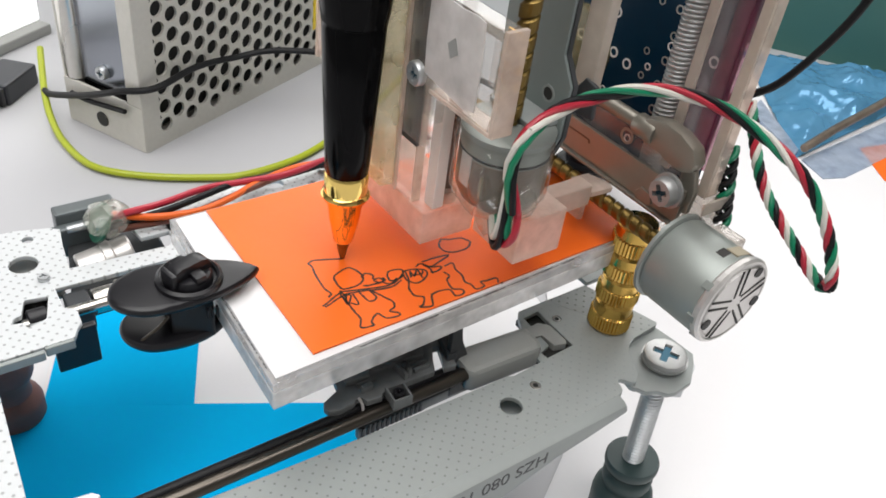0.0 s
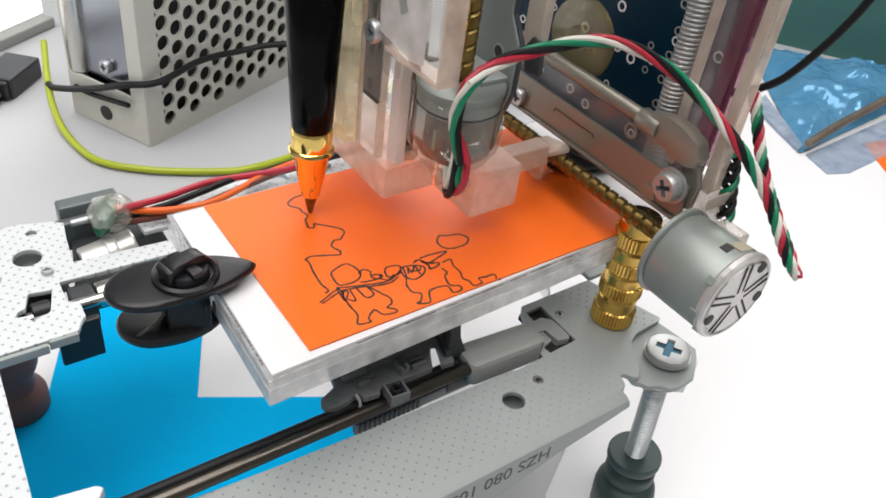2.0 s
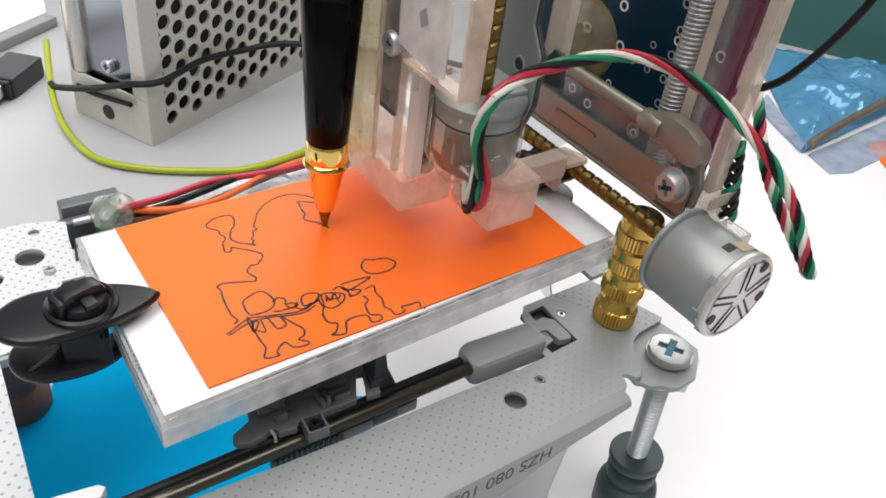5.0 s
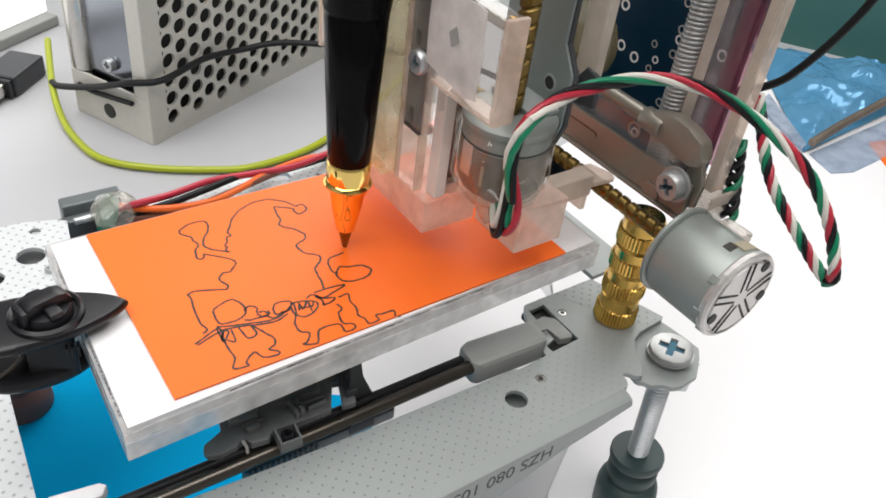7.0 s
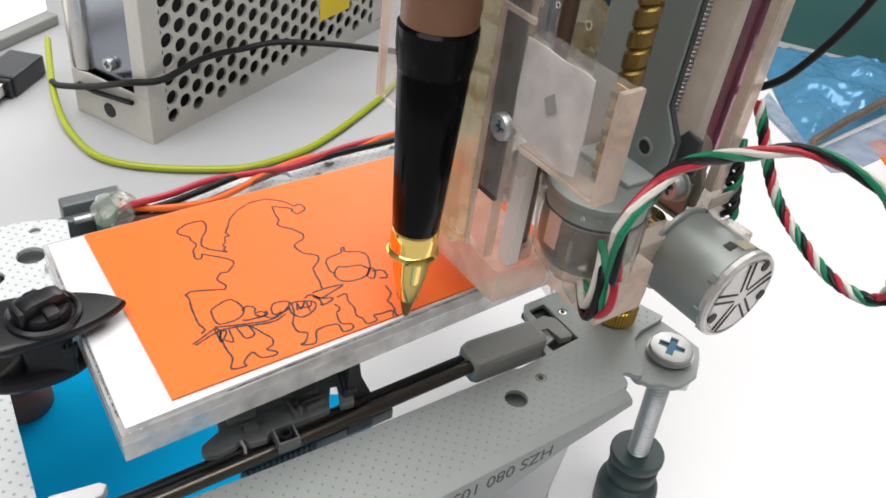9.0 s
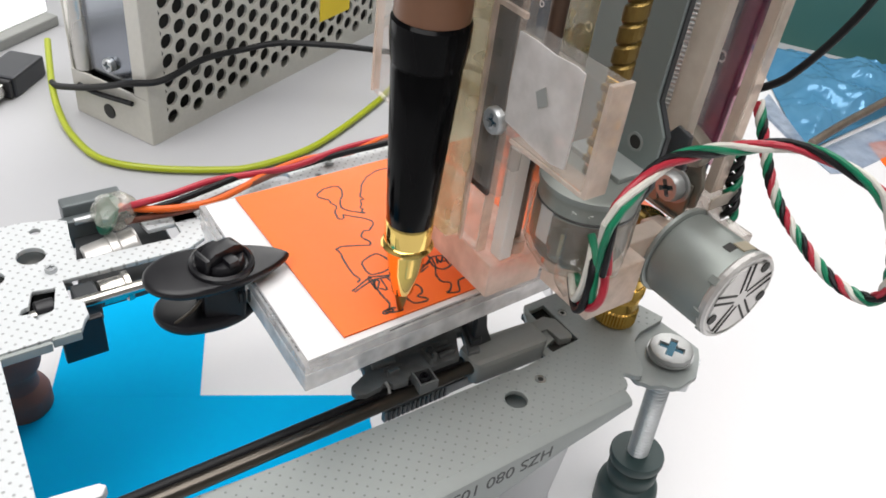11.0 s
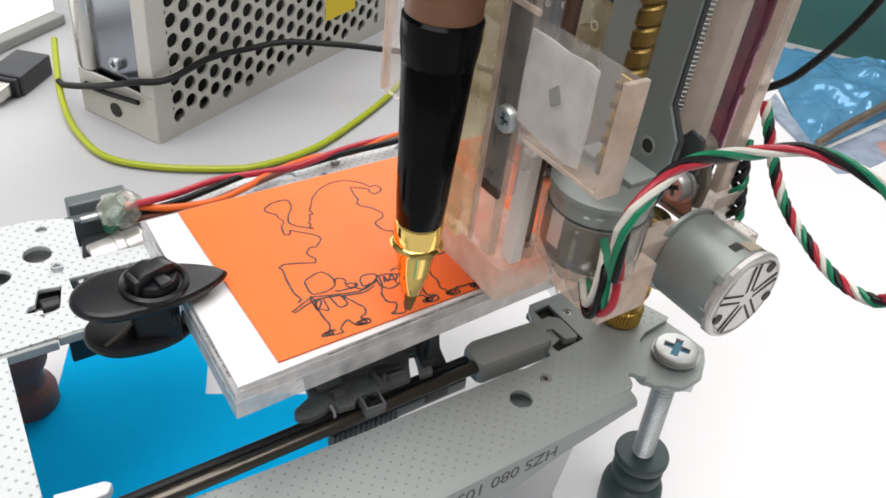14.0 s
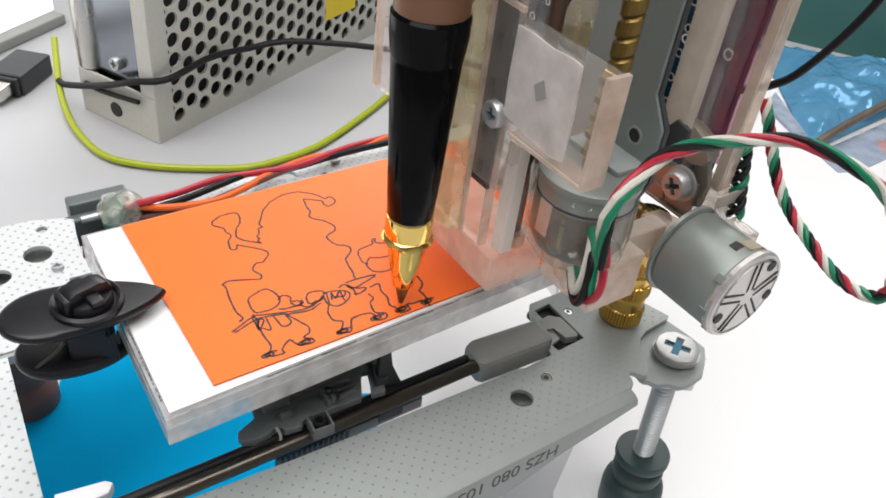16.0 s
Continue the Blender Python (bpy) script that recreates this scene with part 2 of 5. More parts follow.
M_BROWNCLEAR = clear("brownish_acrylic", (0.58, 0.51, 0.44), 0.32, 0.08)
M_BROWNROD = mat("brown_steel_rod", (0.16, 0.10, 0.075), 0.4, 0.6, grain=0.4, scale=400, stain=0.3)
M_TAN = mat("tan_winding_tape", (0.36, 0.31, 0.22), 0.5, grain=0.4, scale=500)
M_BLOCK = mat("blue_grey_block", (0.15, 0.17, 0.175), 0.4, 0.3, grain=0.3, scale=500, stain=0.3)
M_BOARDG = mat("green_board", (0.004, 0.10, 0.055), 0.35, grain=0.3, scale=400)
M_DULLZINC = mat("dull_zinc", (0.50, 0.505, 0.50), 0.46, 0.75, grain=0.35, scale=900, stain=0.3)
M_FLOOR = mat("grey_floor", (0.2, 0.2, 0.2), 0.5, grain=0.2, scale=20, stain=0.2)

MM = 0.001


# ---- builders: all in millimetres ----
def part(name, bm, material, parent=None, label="", smooth=False):
    """Link a bmesh, built in millimetres, as one mesh object."""
    me = bpy.data.meshes.new(name)
    bmesh.ops.scale(bm, vec=(MM, MM, MM), verts=bm.verts)
    bmesh.ops.recalc_face_normals(bm, faces=bm.faces)
    if smooth:
        for fc in bm.faces:
            fc.smooth = True
        for e in bm.edges:
            if len(e.link_faces) == 2 and e.calc_face_angle(0) > 0.6:
                e.smooth = False
    bm.to_mesh(me)
    bm.free()
    me.materials.append(material)
    ob = new(name, me)
    if parent is not None:
        ob.parent = parent
    if label:
        ob["label"] = label
    return ob


def thing(name, label, category, x=0, y=0, z=0, rz=0, group="", kind=""):
    ob = new(name)
    ob.empty_display_size = 0.01
    ob.matrix_world = pose(x * MM, y * MM, z * MM, 0, 0, rz)
    return tagged(ob, label, category, group, kind)


def box(x0, y0, z0, x1, y1, z1, bevel=0.0, bm=None):
    own = bm is None
    bm = bm or bmesh.new()
    r = bmesh.ops.create_cube(bm, size=1)
    m = Matrix.Translation(((x0 + x1) / 2, (y0 + y1) / 2, (z0 + z1) / 2)) @ Matrix.Diagonal((abs(x1 - x0), abs(y1 - y0), abs(z1 - z0), 1))
    bmesh.ops.transform(bm, matrix=m, verts=r["verts"])
    if bevel and own:
        bmesh.ops.bevel(bm, geom=bm.edges[:], offset=bevel, segments=2, profile=0.6, affect="EDGES")
    return bm


def prism(points, z0, z1, bevel=0.0, bm=None, m=None):
    """An outline in x, y pulled up from z0 to z1."""
    own = bm is None
    bm = bm or bmesh.new()
    lo = [bm.verts.new((x, y, z0)) for x, y in points]
    hi = [bm.verts.new((x, y, z1)) for x, y in points]
    n = len(points)
    bm.faces.new(lo[::-1])
    bm.faces.new(hi)
    for i in range(n):
        bm.faces.new((lo[i], lo[(i + 1) % n], hi[(i + 1) % n], hi[i]))
    if m is not None:
        bmesh.ops.transform(bm, matrix=m, verts=lo + hi)
    if bevel and own:
        bmesh.ops.bevel(bm, geom=bm.edges[:], offset=bevel, segments=2, profile=0.6, affect="EDGES")
    return bm


def lathe(profile, steps=32, m=None, bm=None, flute=0, depth=0.0):
    """Rings of (radius, height) turned about z; flute: ridges round the ring where depth bites."""
    bm = bm or bmesh.new()
    rings = []
    for p in profile:
        r, z = p[0], p[1]
        bite = depth if len(p) > 2 and p[2] else 0
        ring = []
        for i in range(steps):
            a = math.tau * i / steps
            rr = r - (bite if i % 2 else 0)
            ring.append(bm.verts.new((rr * math.cos(a), rr * math.sin(a), z)))
        rings.append(ring)
    for a, b in zip(rings, rings[1:]):
        for i in range(steps):
            bm.faces.new((a[i], a[(i + 1) % steps], b[(i + 1) % steps], b[i]))
    bm.faces.new(rings[0][::-1])
    bm.faces.new(rings[-1])
    if m is not None:
        bmesh.ops.transform(bm, matrix=m, verts=[v for ring in rings for v in ring])
    return bm


ALONG_X = Matrix.Rotation(radians(90), 4, "Y")
ALONG_Y = Matrix.Rotation(radians(-90), 4, "X")


def at(x, y, z, turn=None):
    return Matrix.Translation((x, y, z)) @ (turn if turn is not None else Matrix())


def rod(r, length, m, steps=24):
    return lathe([(r * 0.9, 0), (r, r * 0.15), (r, length - r * 0.15), (r * 0.9, length)], steps, m)


def thread(r, depth, pitch, length, m, steps=20, flat=0.45):
    """A screw thread: one helical ridge round a core."""
    bm = bmesh.new()
    turns = length / pitch
    n = int(turns * steps)
    prof = [(-0.5, r - depth), (-0.5 + (1 - flat) / 2, r), (0.5 - (1 - flat) / 2, r), (0.5, r - depth)]
    rows = []
    for i in range(n + 1):
        a = math.tau * i / steps
        z = pitch * i / steps
        rows.append([bm.verts.new((rr * math.cos(a), rr * math.sin(a), z + dz * pitch * 0.98)) for dz, rr in prof])
    for a, b in zip(rows, rows[1:]):
        for k in range(3):
            bm.faces.new((a[k], b[k], b[k + 1], a[k + 1]))
    bmesh.ops.transform(bm, matrix=m, verts=bm.verts)
    lathe([(r - depth * 0.98, 0), (r - depth * 0.98, length)], steps, m, bm)
    return bm


def sheet(outline, holes, z0, z1, edge=0.12):
    """A flat sheet with an outline and holes, as loops of x, y."""
    cu = bpy.data.curves.new("outline", "CURVE")
    cu.dimensions, cu.fill_mode = "2D", "BOTH"
    cu.extrude, cu.bevel_depth, cu.bevel_resolution, cu.offset = (z1 - z0) / 2 - edge, edge, 1, -edge
    for loop in (outline, *holes):
        sp = cu.splines.new("POLY")
        sp.points.add(len(loop) - 1)
        for q, (x, y) in zip(sp.points, loop):
            q.co = (x, y, 0, 1)
        sp.use_cyclic_u = True
    ob = bpy.data.objects.new("outline", cu)
    me = bpy.data.meshes.new_from_object(ob)
    bm = bmesh.new()
    bm.from_mesh(me)
    bmesh.ops.remove_doubles(bm, verts=bm.verts, dist=0.001)
    bmesh.ops.translate(bm, vec=(0, 0, (z0 + z1) / 2), verts=bm.verts)
    bpy.data.objects.remove(ob)
    bpy.data.curves.remove(cu)
    bpy.data.meshes.remove(me)
    return bm


def disc(x, y, r, n=24):
    return [(x + r * math.cos(math.tau * i / n), y + r * math.sin(math.tau * i / n)) for i in range(n)]


def rounded(x0, y0, x1, y1, r, n=5):
    out = []
    for cx, cy, a0 in ((x1 - r, y1 - r, 0), (x0 + r, y1 - r, 90), (x0 + r, y0 + r, 180), (x1 - r, y0 + r, 270)):
        for i in range(n + 1):
            a = radians(a0 + 90 * i / n)
            out.append((cx + r * math.cos(a), cy + r * math.sin(a)))
    return out


def spline(points, per=8):
    """A smooth line (Catmull-Rom) through points."""
    pts = [Vector(p) for p in points]
    ext = [pts[0] * 2 - pts[1], *pts, pts[-1] * 2 - pts[-2]]
    out = []
    for i in range(1, len(ext) - 2):
        a, b, c, d = ext[i - 1:i + 3]
        for k in range(per):
            t = k / per
            out.append(0.5 * (2 * b + (c - a) * t + (2 * a - 5 * b + 4 * c - d) * t * t + (3 * b - a - 3 * c + d) * t ** 3))
    out.append(pts[-1])
    return out


def tube(path, r, steps=10, bm=None):
    """A round cord along a line of points."""
    bm = bm or bmesh.new()
    path = [Vector(p) for p in path]
    up = Vector((0.13, 0.21, 0.97))
    rings = []
    for i, p in enumerate(path):
        d = (path[min(i + 1, len(path) - 1)] - path[max(i - 1, 0)]).normalized()
        side = d.cross(up).normalized()
        up = side.cross(d).normalized()
        rings.append([bm.verts.new(p + r * (math.cos(math.tau * k / steps) * side + math.sin(math.tau * k / steps) * up)) for k in range(steps)])
    for a, b in zip(rings, rings[1:]):
        for k in range(steps):
            bm.faces.new((a[k], a[(k + 1) % steps], b[(k + 1) % steps], b[k]))
    bm.faces.new(rings[0][::-1])
    bm.faces.new(rings[-1])
    return bm


def cord(name, points, r, material, label, category="wire", group="", per=10):
    ob = part(name, tube(spline(points, per), r), material, None, smooth=True)
    return tagged(ob, label, category, group)


def cross_screw(name, parent, m, r=2.4, h=1.4, material=None, washer=0.0):
    """A pan-head screw with a recessed cross; its axis is m's z."""
    bm = bmesh.new()
    w = r * 0.17
    arm = r * 0.58
    plus = [(w, w), (arm, w), (arm, -w), (w, -w), (w, -arm), (-w, -arm), (-w, -w), (-arm, -w), (-arm, w), (-w, w), (-w, arm), (w, arm)]
    n = len(plus)
    top_in = [bm.verts.new((x, y, h)) for x, y in plus]
    low_in = [bm.verts.new((x * 0.8, y * 0.8, h * 0.3)) for x, y in plus]
    ring = []
    for rr, z in ((r * 0.88, h * 0.99), (r * 0.96, h * 0.85), (r, h * 0.5), (r, 0)):
        ring.append([bm.verts.new((rr * math.cos(math.atan2(y, x)), rr * math.sin(math.atan2(y, x)), z)) for x, y in plus])
    order = [top_in, *ring]
    for a, b in zip(order, order[1:]):
        for i in range(n):
            bm.faces.new((a[i], a[(i + 1) % n], b[(i + 1) % n], b[i]))
    for i in range(n):
        bm.faces.new((low_in[i], low_in[(i + 1) % n], top_in[(i + 1) % n], top_in[i]))
    bm.faces.new(low_in)
    bm.faces.new(ring[-1][::-1])
    if washer:
        lathe([(washer, -0.6), (washer, -0.05), (r * 0.5, -0.05)], 28, None, bm)
    bmesh.ops.transform(bm, matrix=m, verts=bm.verts)
    ob = part(name, bm, material or M_CHROME, parent, smooth=True)
    if r > 1.8:
        # plus-shaped insert puts the recess's dark reflection into colour
        part("cross_recess_shade", prism([(x * 0.96, y * 0.96) for x, y in plus], h * 0.5, h * 0.62, 0, None, m), M_RECESS_SHADE, ob, "dark blue shade painted into the cross recess")
    return ob


def hexnut(r, h, m, bm=None):
    return prism([(r * math.cos(math.tau * i / 6), r * math.sin(math.tau * i / 6)) for i in range(6)], 0, h, 0, bm, m)


# ---- the room ----
def room():
    ob = part("floor", box(-2600, -2600, -760, 2600, 2600, -740), M_FLOOR)
    tagged(ob, "grey floor under the desk", "floor", kind="structure")
    ob = part("ceiling", box(-2600, -2600, 2400, 2600, 2600, 2440), M_CEIL)
    tagged(ob, "plain white ceiling", "ceiling", kind="structure")
    for name, b in (("wall_south", (-2600, -2640, -740, 2600, -2600, 2400)), ("wall_north", (-2600, 2600, -740, 2600, 2640, 2400)),
                    ("wall_west", (-2640, -2600, -740, -2600, 2600, 2400)), ("wall_east", (2600, -2600, -740, 2640, 2600, 2400))):
        tagged(part(name, box(*b), M_WALL), "plain grey painted wall", "wall", kind="structure")
    ob = part("desk", box(-500, -500, -26, 700, 640, 0, 3), M_DESK)
    tagged(ob, "smooth white desk top", "desk", kind="structure")
    a = math.atan2(-45, 32)
    ob = part("partition", box(-900, 0, -740, 500, 18, 150, 2), M_WALLG)
    ob.matrix_world = pose(0.415, 0.158, 0, 0, 0, math.degrees(a))
    tagged(ob, "dark green painted partition behind the desk", "partition", kind="structure")


# ---- machine base ----
def drive_frame():
    fr = thing("drive_frame", "grey pressed steel chassis of an optical drive, on rubber feet", "machine frame")
    z1, z0 = 55.9, 54.7
    front = [(-60, 1.4), (-6.7, -0.8), (12, -1.9), (29, -2.6), (52, -3.2), (63, -3.4), (64.5, -4.0), (72, -3.6), (73, 2), (76.5, 9.5), (78, 11.2), (98.5, 11.2), (104.6, -6.8), (103.4, -7.4), (99.5, -7.7), (96, -8.0),
             (93.2, -9.2), (91.2, -11.2), (90, -13.6), (88.4, -16.4), (86.4, -18.0), (85.5, -17.6), (84.8, -16.6), (84.2, -15.8), (83.5, -15.6), (82.9, -16.0), (82.8, -17.0), (82.2, -18.2), (81.6, -18.6), (80.5, -18.9), (-60, -18.9)]
    slot = [(77.6, 9.0), (82.0, 9.2), (81.8, -3.0), (74.2, -3.4), (74.0, -1.4), (77.0, -0.6)]
    # added dark plate; its colour gives the slot its shade
    part("slot_shade_plate", prism([(73, -4.4), (83, -4.2), (83.2, 10.4), (76.8, 10.2), (76.4, 0.4), (73, -0.4)], z0 - 1.6, z0 - 0.1), M_SHADE_BLACK, fr, "dark plate standing for the shade in the slot")
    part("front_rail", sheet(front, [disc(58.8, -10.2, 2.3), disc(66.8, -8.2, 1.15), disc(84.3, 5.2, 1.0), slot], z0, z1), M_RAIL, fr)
    for x, y, r in ((66.8, -8.2, 1.15), (84.3, 5.2, 1.0)):
        bm = thread(r, 0.2, 0.5, 3.2, at(x, y, 52.6), 16)
        part("threaded_boss", bm, M_STEEL, fr)
        # dark disc on the solid core, painted as the bore's shade
        part("boss_hole_shade", lathe([(r * 0.5, 55.82), (r * 0.5, 55.87)], 16, at(x, y, 0)), M_SHADE_BLACK, fr)
    part("dimpled_panel", sheet([(86.5, 10.9), (98.2, 10.9), (103.8, -6.5), (98.6, -7.2), (93, 0)], [], z1, z1 + 0.03, 0.005), M_ZINCDOT, fr)
    # bend and skirt along the front
    bm = bmesh.new()
    prof = [(-18.9, z1), (-20.5, z1 - 0.25), (-21.4, z1 - 0.8), (-21.8, z1 - 1.7), (-21.8, z1 - 9.5), (-20.8, z1 - 9.5), (-20.8, z1 - 2.6), (-20.2, z1 - 1.7), (-19.4, z1 - 1.25), (-18.9, z0)]
    for xa, xb, za, zb in ((-60, 47.5, 42, 46), (47.5, 62, 46, 50.4), (62, 70, 50.4, 51.6), (70, 80.5, 51.6, 53.6)):
        ra = [bm.verts.new((xa, y, za if z < z1 - 5 else z)) for y, z in prof]
        rb = [bm.verts.new((xb, y, zb if z < z1 - 5 else z)) for y, z in prof]
        for i in range(len(prof) - 1):
            bm.faces.new((ra[i], ra[i + 1], rb[i + 1], rb[i]))
        bm.faces.new(ra)
        bm.faces.new(rb[::-1])
    part("skirt", bm, M_ZINC, fr, smooth=True)
    # sunk ear that takes the corner screw
    ear = [(92, -8.8), (98, -7.2), (104.4, -6.9), (105.2, -12), (105.6, -17.4), (103.4, -19.6), (98.4, -23.2), (93, -23.6), (91.2, -23), (90, -21.4), (87.4, -20.2), (86.6, -18.6), (86.0, -18.3), (85.6, -17.4), (86, -15), (86, -11), (88, -8)]
    part("screw_ear", sheet(ear, [], z0 - 1.3, z1 - 1.3), M_ZINC, fr)
    left = [(-80, 46), (-8, 47.2), (-6.8, 49.6), (-5.6, 51), (-5.4, 55.4), (-7.6, 56.8), (-7.4, 63.6), (20, 62.6), (24.5, 65), (26, 70), (26, 80), (20.5, 80), (20.5, 69.2), (18.5, 67.6), (-3, 69), (-2, 78), (-1, 84), (-3, 85.5), (-10, 87.5), (-80, 89)]
    lslot = [(-17.4, 57.0), (-16.8, 57.9), (-15.4, 58.2), (-14.0, 62.2), (-13.6, 62.6), (-9.6, 61.9), (-9.4, 61.4), (-11.2, 55.4), (-11.6, 55.0), (-14.8, 54.0), (-15.2, 54.3), (-15.6, 55.9), (-17.2, 56.2)]
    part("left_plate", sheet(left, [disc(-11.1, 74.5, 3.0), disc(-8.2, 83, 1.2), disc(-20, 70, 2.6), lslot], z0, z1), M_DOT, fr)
    # added grey plate so the holes above look shaded
    part("hole_shade_plate", box(-60, 66, 50.6, -5, 84, 51.4, 0.2), M_GREYPL, fr)
    part("left_plate_lip", box(-80, 45.6, 53.6, -14, 46.6, 55.8, 0.3), M_ZINC, fr)
    part("left_plate_lip", box(-13.8, 46.4, 53.6, -8.2, 47.2, 55.8, 0.3), M_ZINC, fr)
    part("left_rail", sheet([(-80, 1), (-26, 1), (-23.4, 45.6), (-80, 45.6)], [], z0, z1), M_DOT, fr)
    back = [(14, 73), (112, 71), (112, 83.2), (74, 83.2), (16, 85.4), (13, 80)]
    part("back_rail", sheet(back, [disc(51.8, 80.6, 2.0), disc(86, 80, 1.8)], z0, z1), M_DOT, fr)
    part("right_rail", sheet([(99.5, 11.6), (112, 11.6), (112, 70.8), (99.5, 70.8)], [], z0, z1), M_ZINC, fr)
    for x, y in ((-8.6, 67.6), (65.9, 81.2), (60, 76)):
        cross_screw("screw", fr, at(x, y, z1 + 0.05), 1.3, 0.9, M_CHROME)
    part("bracket_and_slot_shade", box(-11.6, 50.5, 44.2, -3, 52, z0 - 0.1, 0.4), M_CLIP, fr, "black plastic bracket under the plate")
    # black sheet added below the rod slot to stand for its shade
    part("bracket_and_slot_shade", box(-18.4, 52.0, 51.2, -7.4, 70, 51.9, 0.2), M_CLIP, fr)
    part("rod_roller", lathe([(1.9, 0), (2.2, 0.3), (2.2, 3.6), (1.9, 3.9)], 24, at(-14.4, 58.6, 53.6, ALONG_X)), M_CLIP, fr, "black roller on the rod end", smooth=True)
    part("rod_clip", box(-14.6, 54.6, 53.0, -10.8, 56.4, 54.6, 0.3), M_CHROME, fr)
    part("inner_flange", box(-58, -20.6, 50.0, 74, -3.6, 50.8, 0.2), M_ZINC, fr)
    # stamped marking on the skirt
    cu = bpy.data.curves.new("stamp", "FONT")
    cu.body, cu.size, cu.extrude = "HZS 080 105", 4.5, 0.03
    ob = bpy.data.objects.new("stamp", cu)
    bm = bmesh.new()
    me = bpy.data.meshes.new_from_object(ob)
    bm.from_mesh(me)
    bmesh.ops.transform(bm, matrix=at(59.5, -21.84, 54.0) @ Matrix.Rotation(radians(90), 4, "X") @ Matrix.Rotation(radians(180), 4, "Z"), verts=bm.verts)
    part("stamped_marking", bm, M_DARKPL, fr, "dark stamped letters, upside down")
    part("white_stop", prism([(-24, 4.4), (-16.4, 4.6), (-15.2, 6.2), (-16.2, 7.2), (-24, 8.4)], 56.2, 58.6, 0.4), M_SHEET, fr, "white plastic rod stop")
    # slide rods with their grey holder
    part("slide_rod", rod(1.4, 122, at(-60, 0.35, 57.3, ALONG_X)), M_DARKSTEEL, fr, smooth=True)
    part("rod_guard", rod(1.05, 114, at(-60, 2.35, 57.7, ALONG_X)), M_BLACKW, fr, "thin black rod behind the slide rod", smooth=True)
    part("slide_rod", rod(1.3, 87, at(-15.6, 57.6, 53.4, ALONG_X)), M_STEEL, fr, smooth=True)
    hold = [(54.4, -0.6), (55.4, -1.8), (72.4, -2.6), (73.4, -1.4), (73.4, 4.2), (57, 5.4), (54.6, 4.6)]
    part("rod_holder", prism(hold, 53.4, 59.4, 1.15), M_GREYPL, fr, "grey moulded plastic rod holder")
    part("rod_holder_tongue", prism([(72.8, 2.4), (77.4, 2.4), (77.6, -1.6), (80.4, -2.4), (81.0, -1.6), (81.0, 4.0), (79.0, 5.8), (72.8, 5.4)], 54.6, 56.5, 0.3), M_GREYPL, fr)
    return fr


def rubber_foot(x, y, material, label, head=True):
    ft = thing("machine_foot", label, "foot", x, y, 0, group="feet of the machine")
    prof = [(8.4, 0), (8.9, 0.8), (8.9, 5.2), (8.3, 6.6), (6.4, 8.4), (6.0, 11), (6.3, 13.2), (7.6, 14.6), (8.2, 16), (8.2, 19.6), (7.6, 21.2), (6.4, 21.6), (2.6, 21.4)]
    if head:
        prof = [(7.2, 0), (7.7, 0.8), (7.8, 7.5), (7.5, 9.4), (6.6, 10.6), (5.5, 11.2), (5.3, 12.0), (5.6, 12.8), (6.2, 13.4), (6.3, 15.4), (5.9, 16.4), (5.0, 17.0), (4.9, 17.7), (5.6, 18.2), (6.5, 18.7), (6.7, 19.4), (6.7, 20.7), (6.4, 21.3), (2.6, 21.4)]
    part("rubber_foot", lathe([(r * (0.98 if head else 0.86), z) for r, z in prof], 36), material, ft, smooth=True)
    part("bolt", thread(2.6, 0.55, 1.05, 34, at(0, 0, 20), 20, 0.25), M_CHROME, ft)
    part("nut", hexnut(7.2 if head else 5.4, 3.7, at(0, 0, 49.7, Matrix.Rotation(0.4, 4, "Z"))), M_CHROME, ft)
    if head:
        ft.matrix_world = pose((x + 2.5) * MM, (y - 1.3) * MM, 0.8 * MM, -1.35, -2.6, 0)
        cross_screw("screw_head", ft, at(0, 0, 55.5, Matrix.Rotation(0.5, 4, "Z")), 4.9, 1.15, M_DULLZINC, 5.1)
    return ft


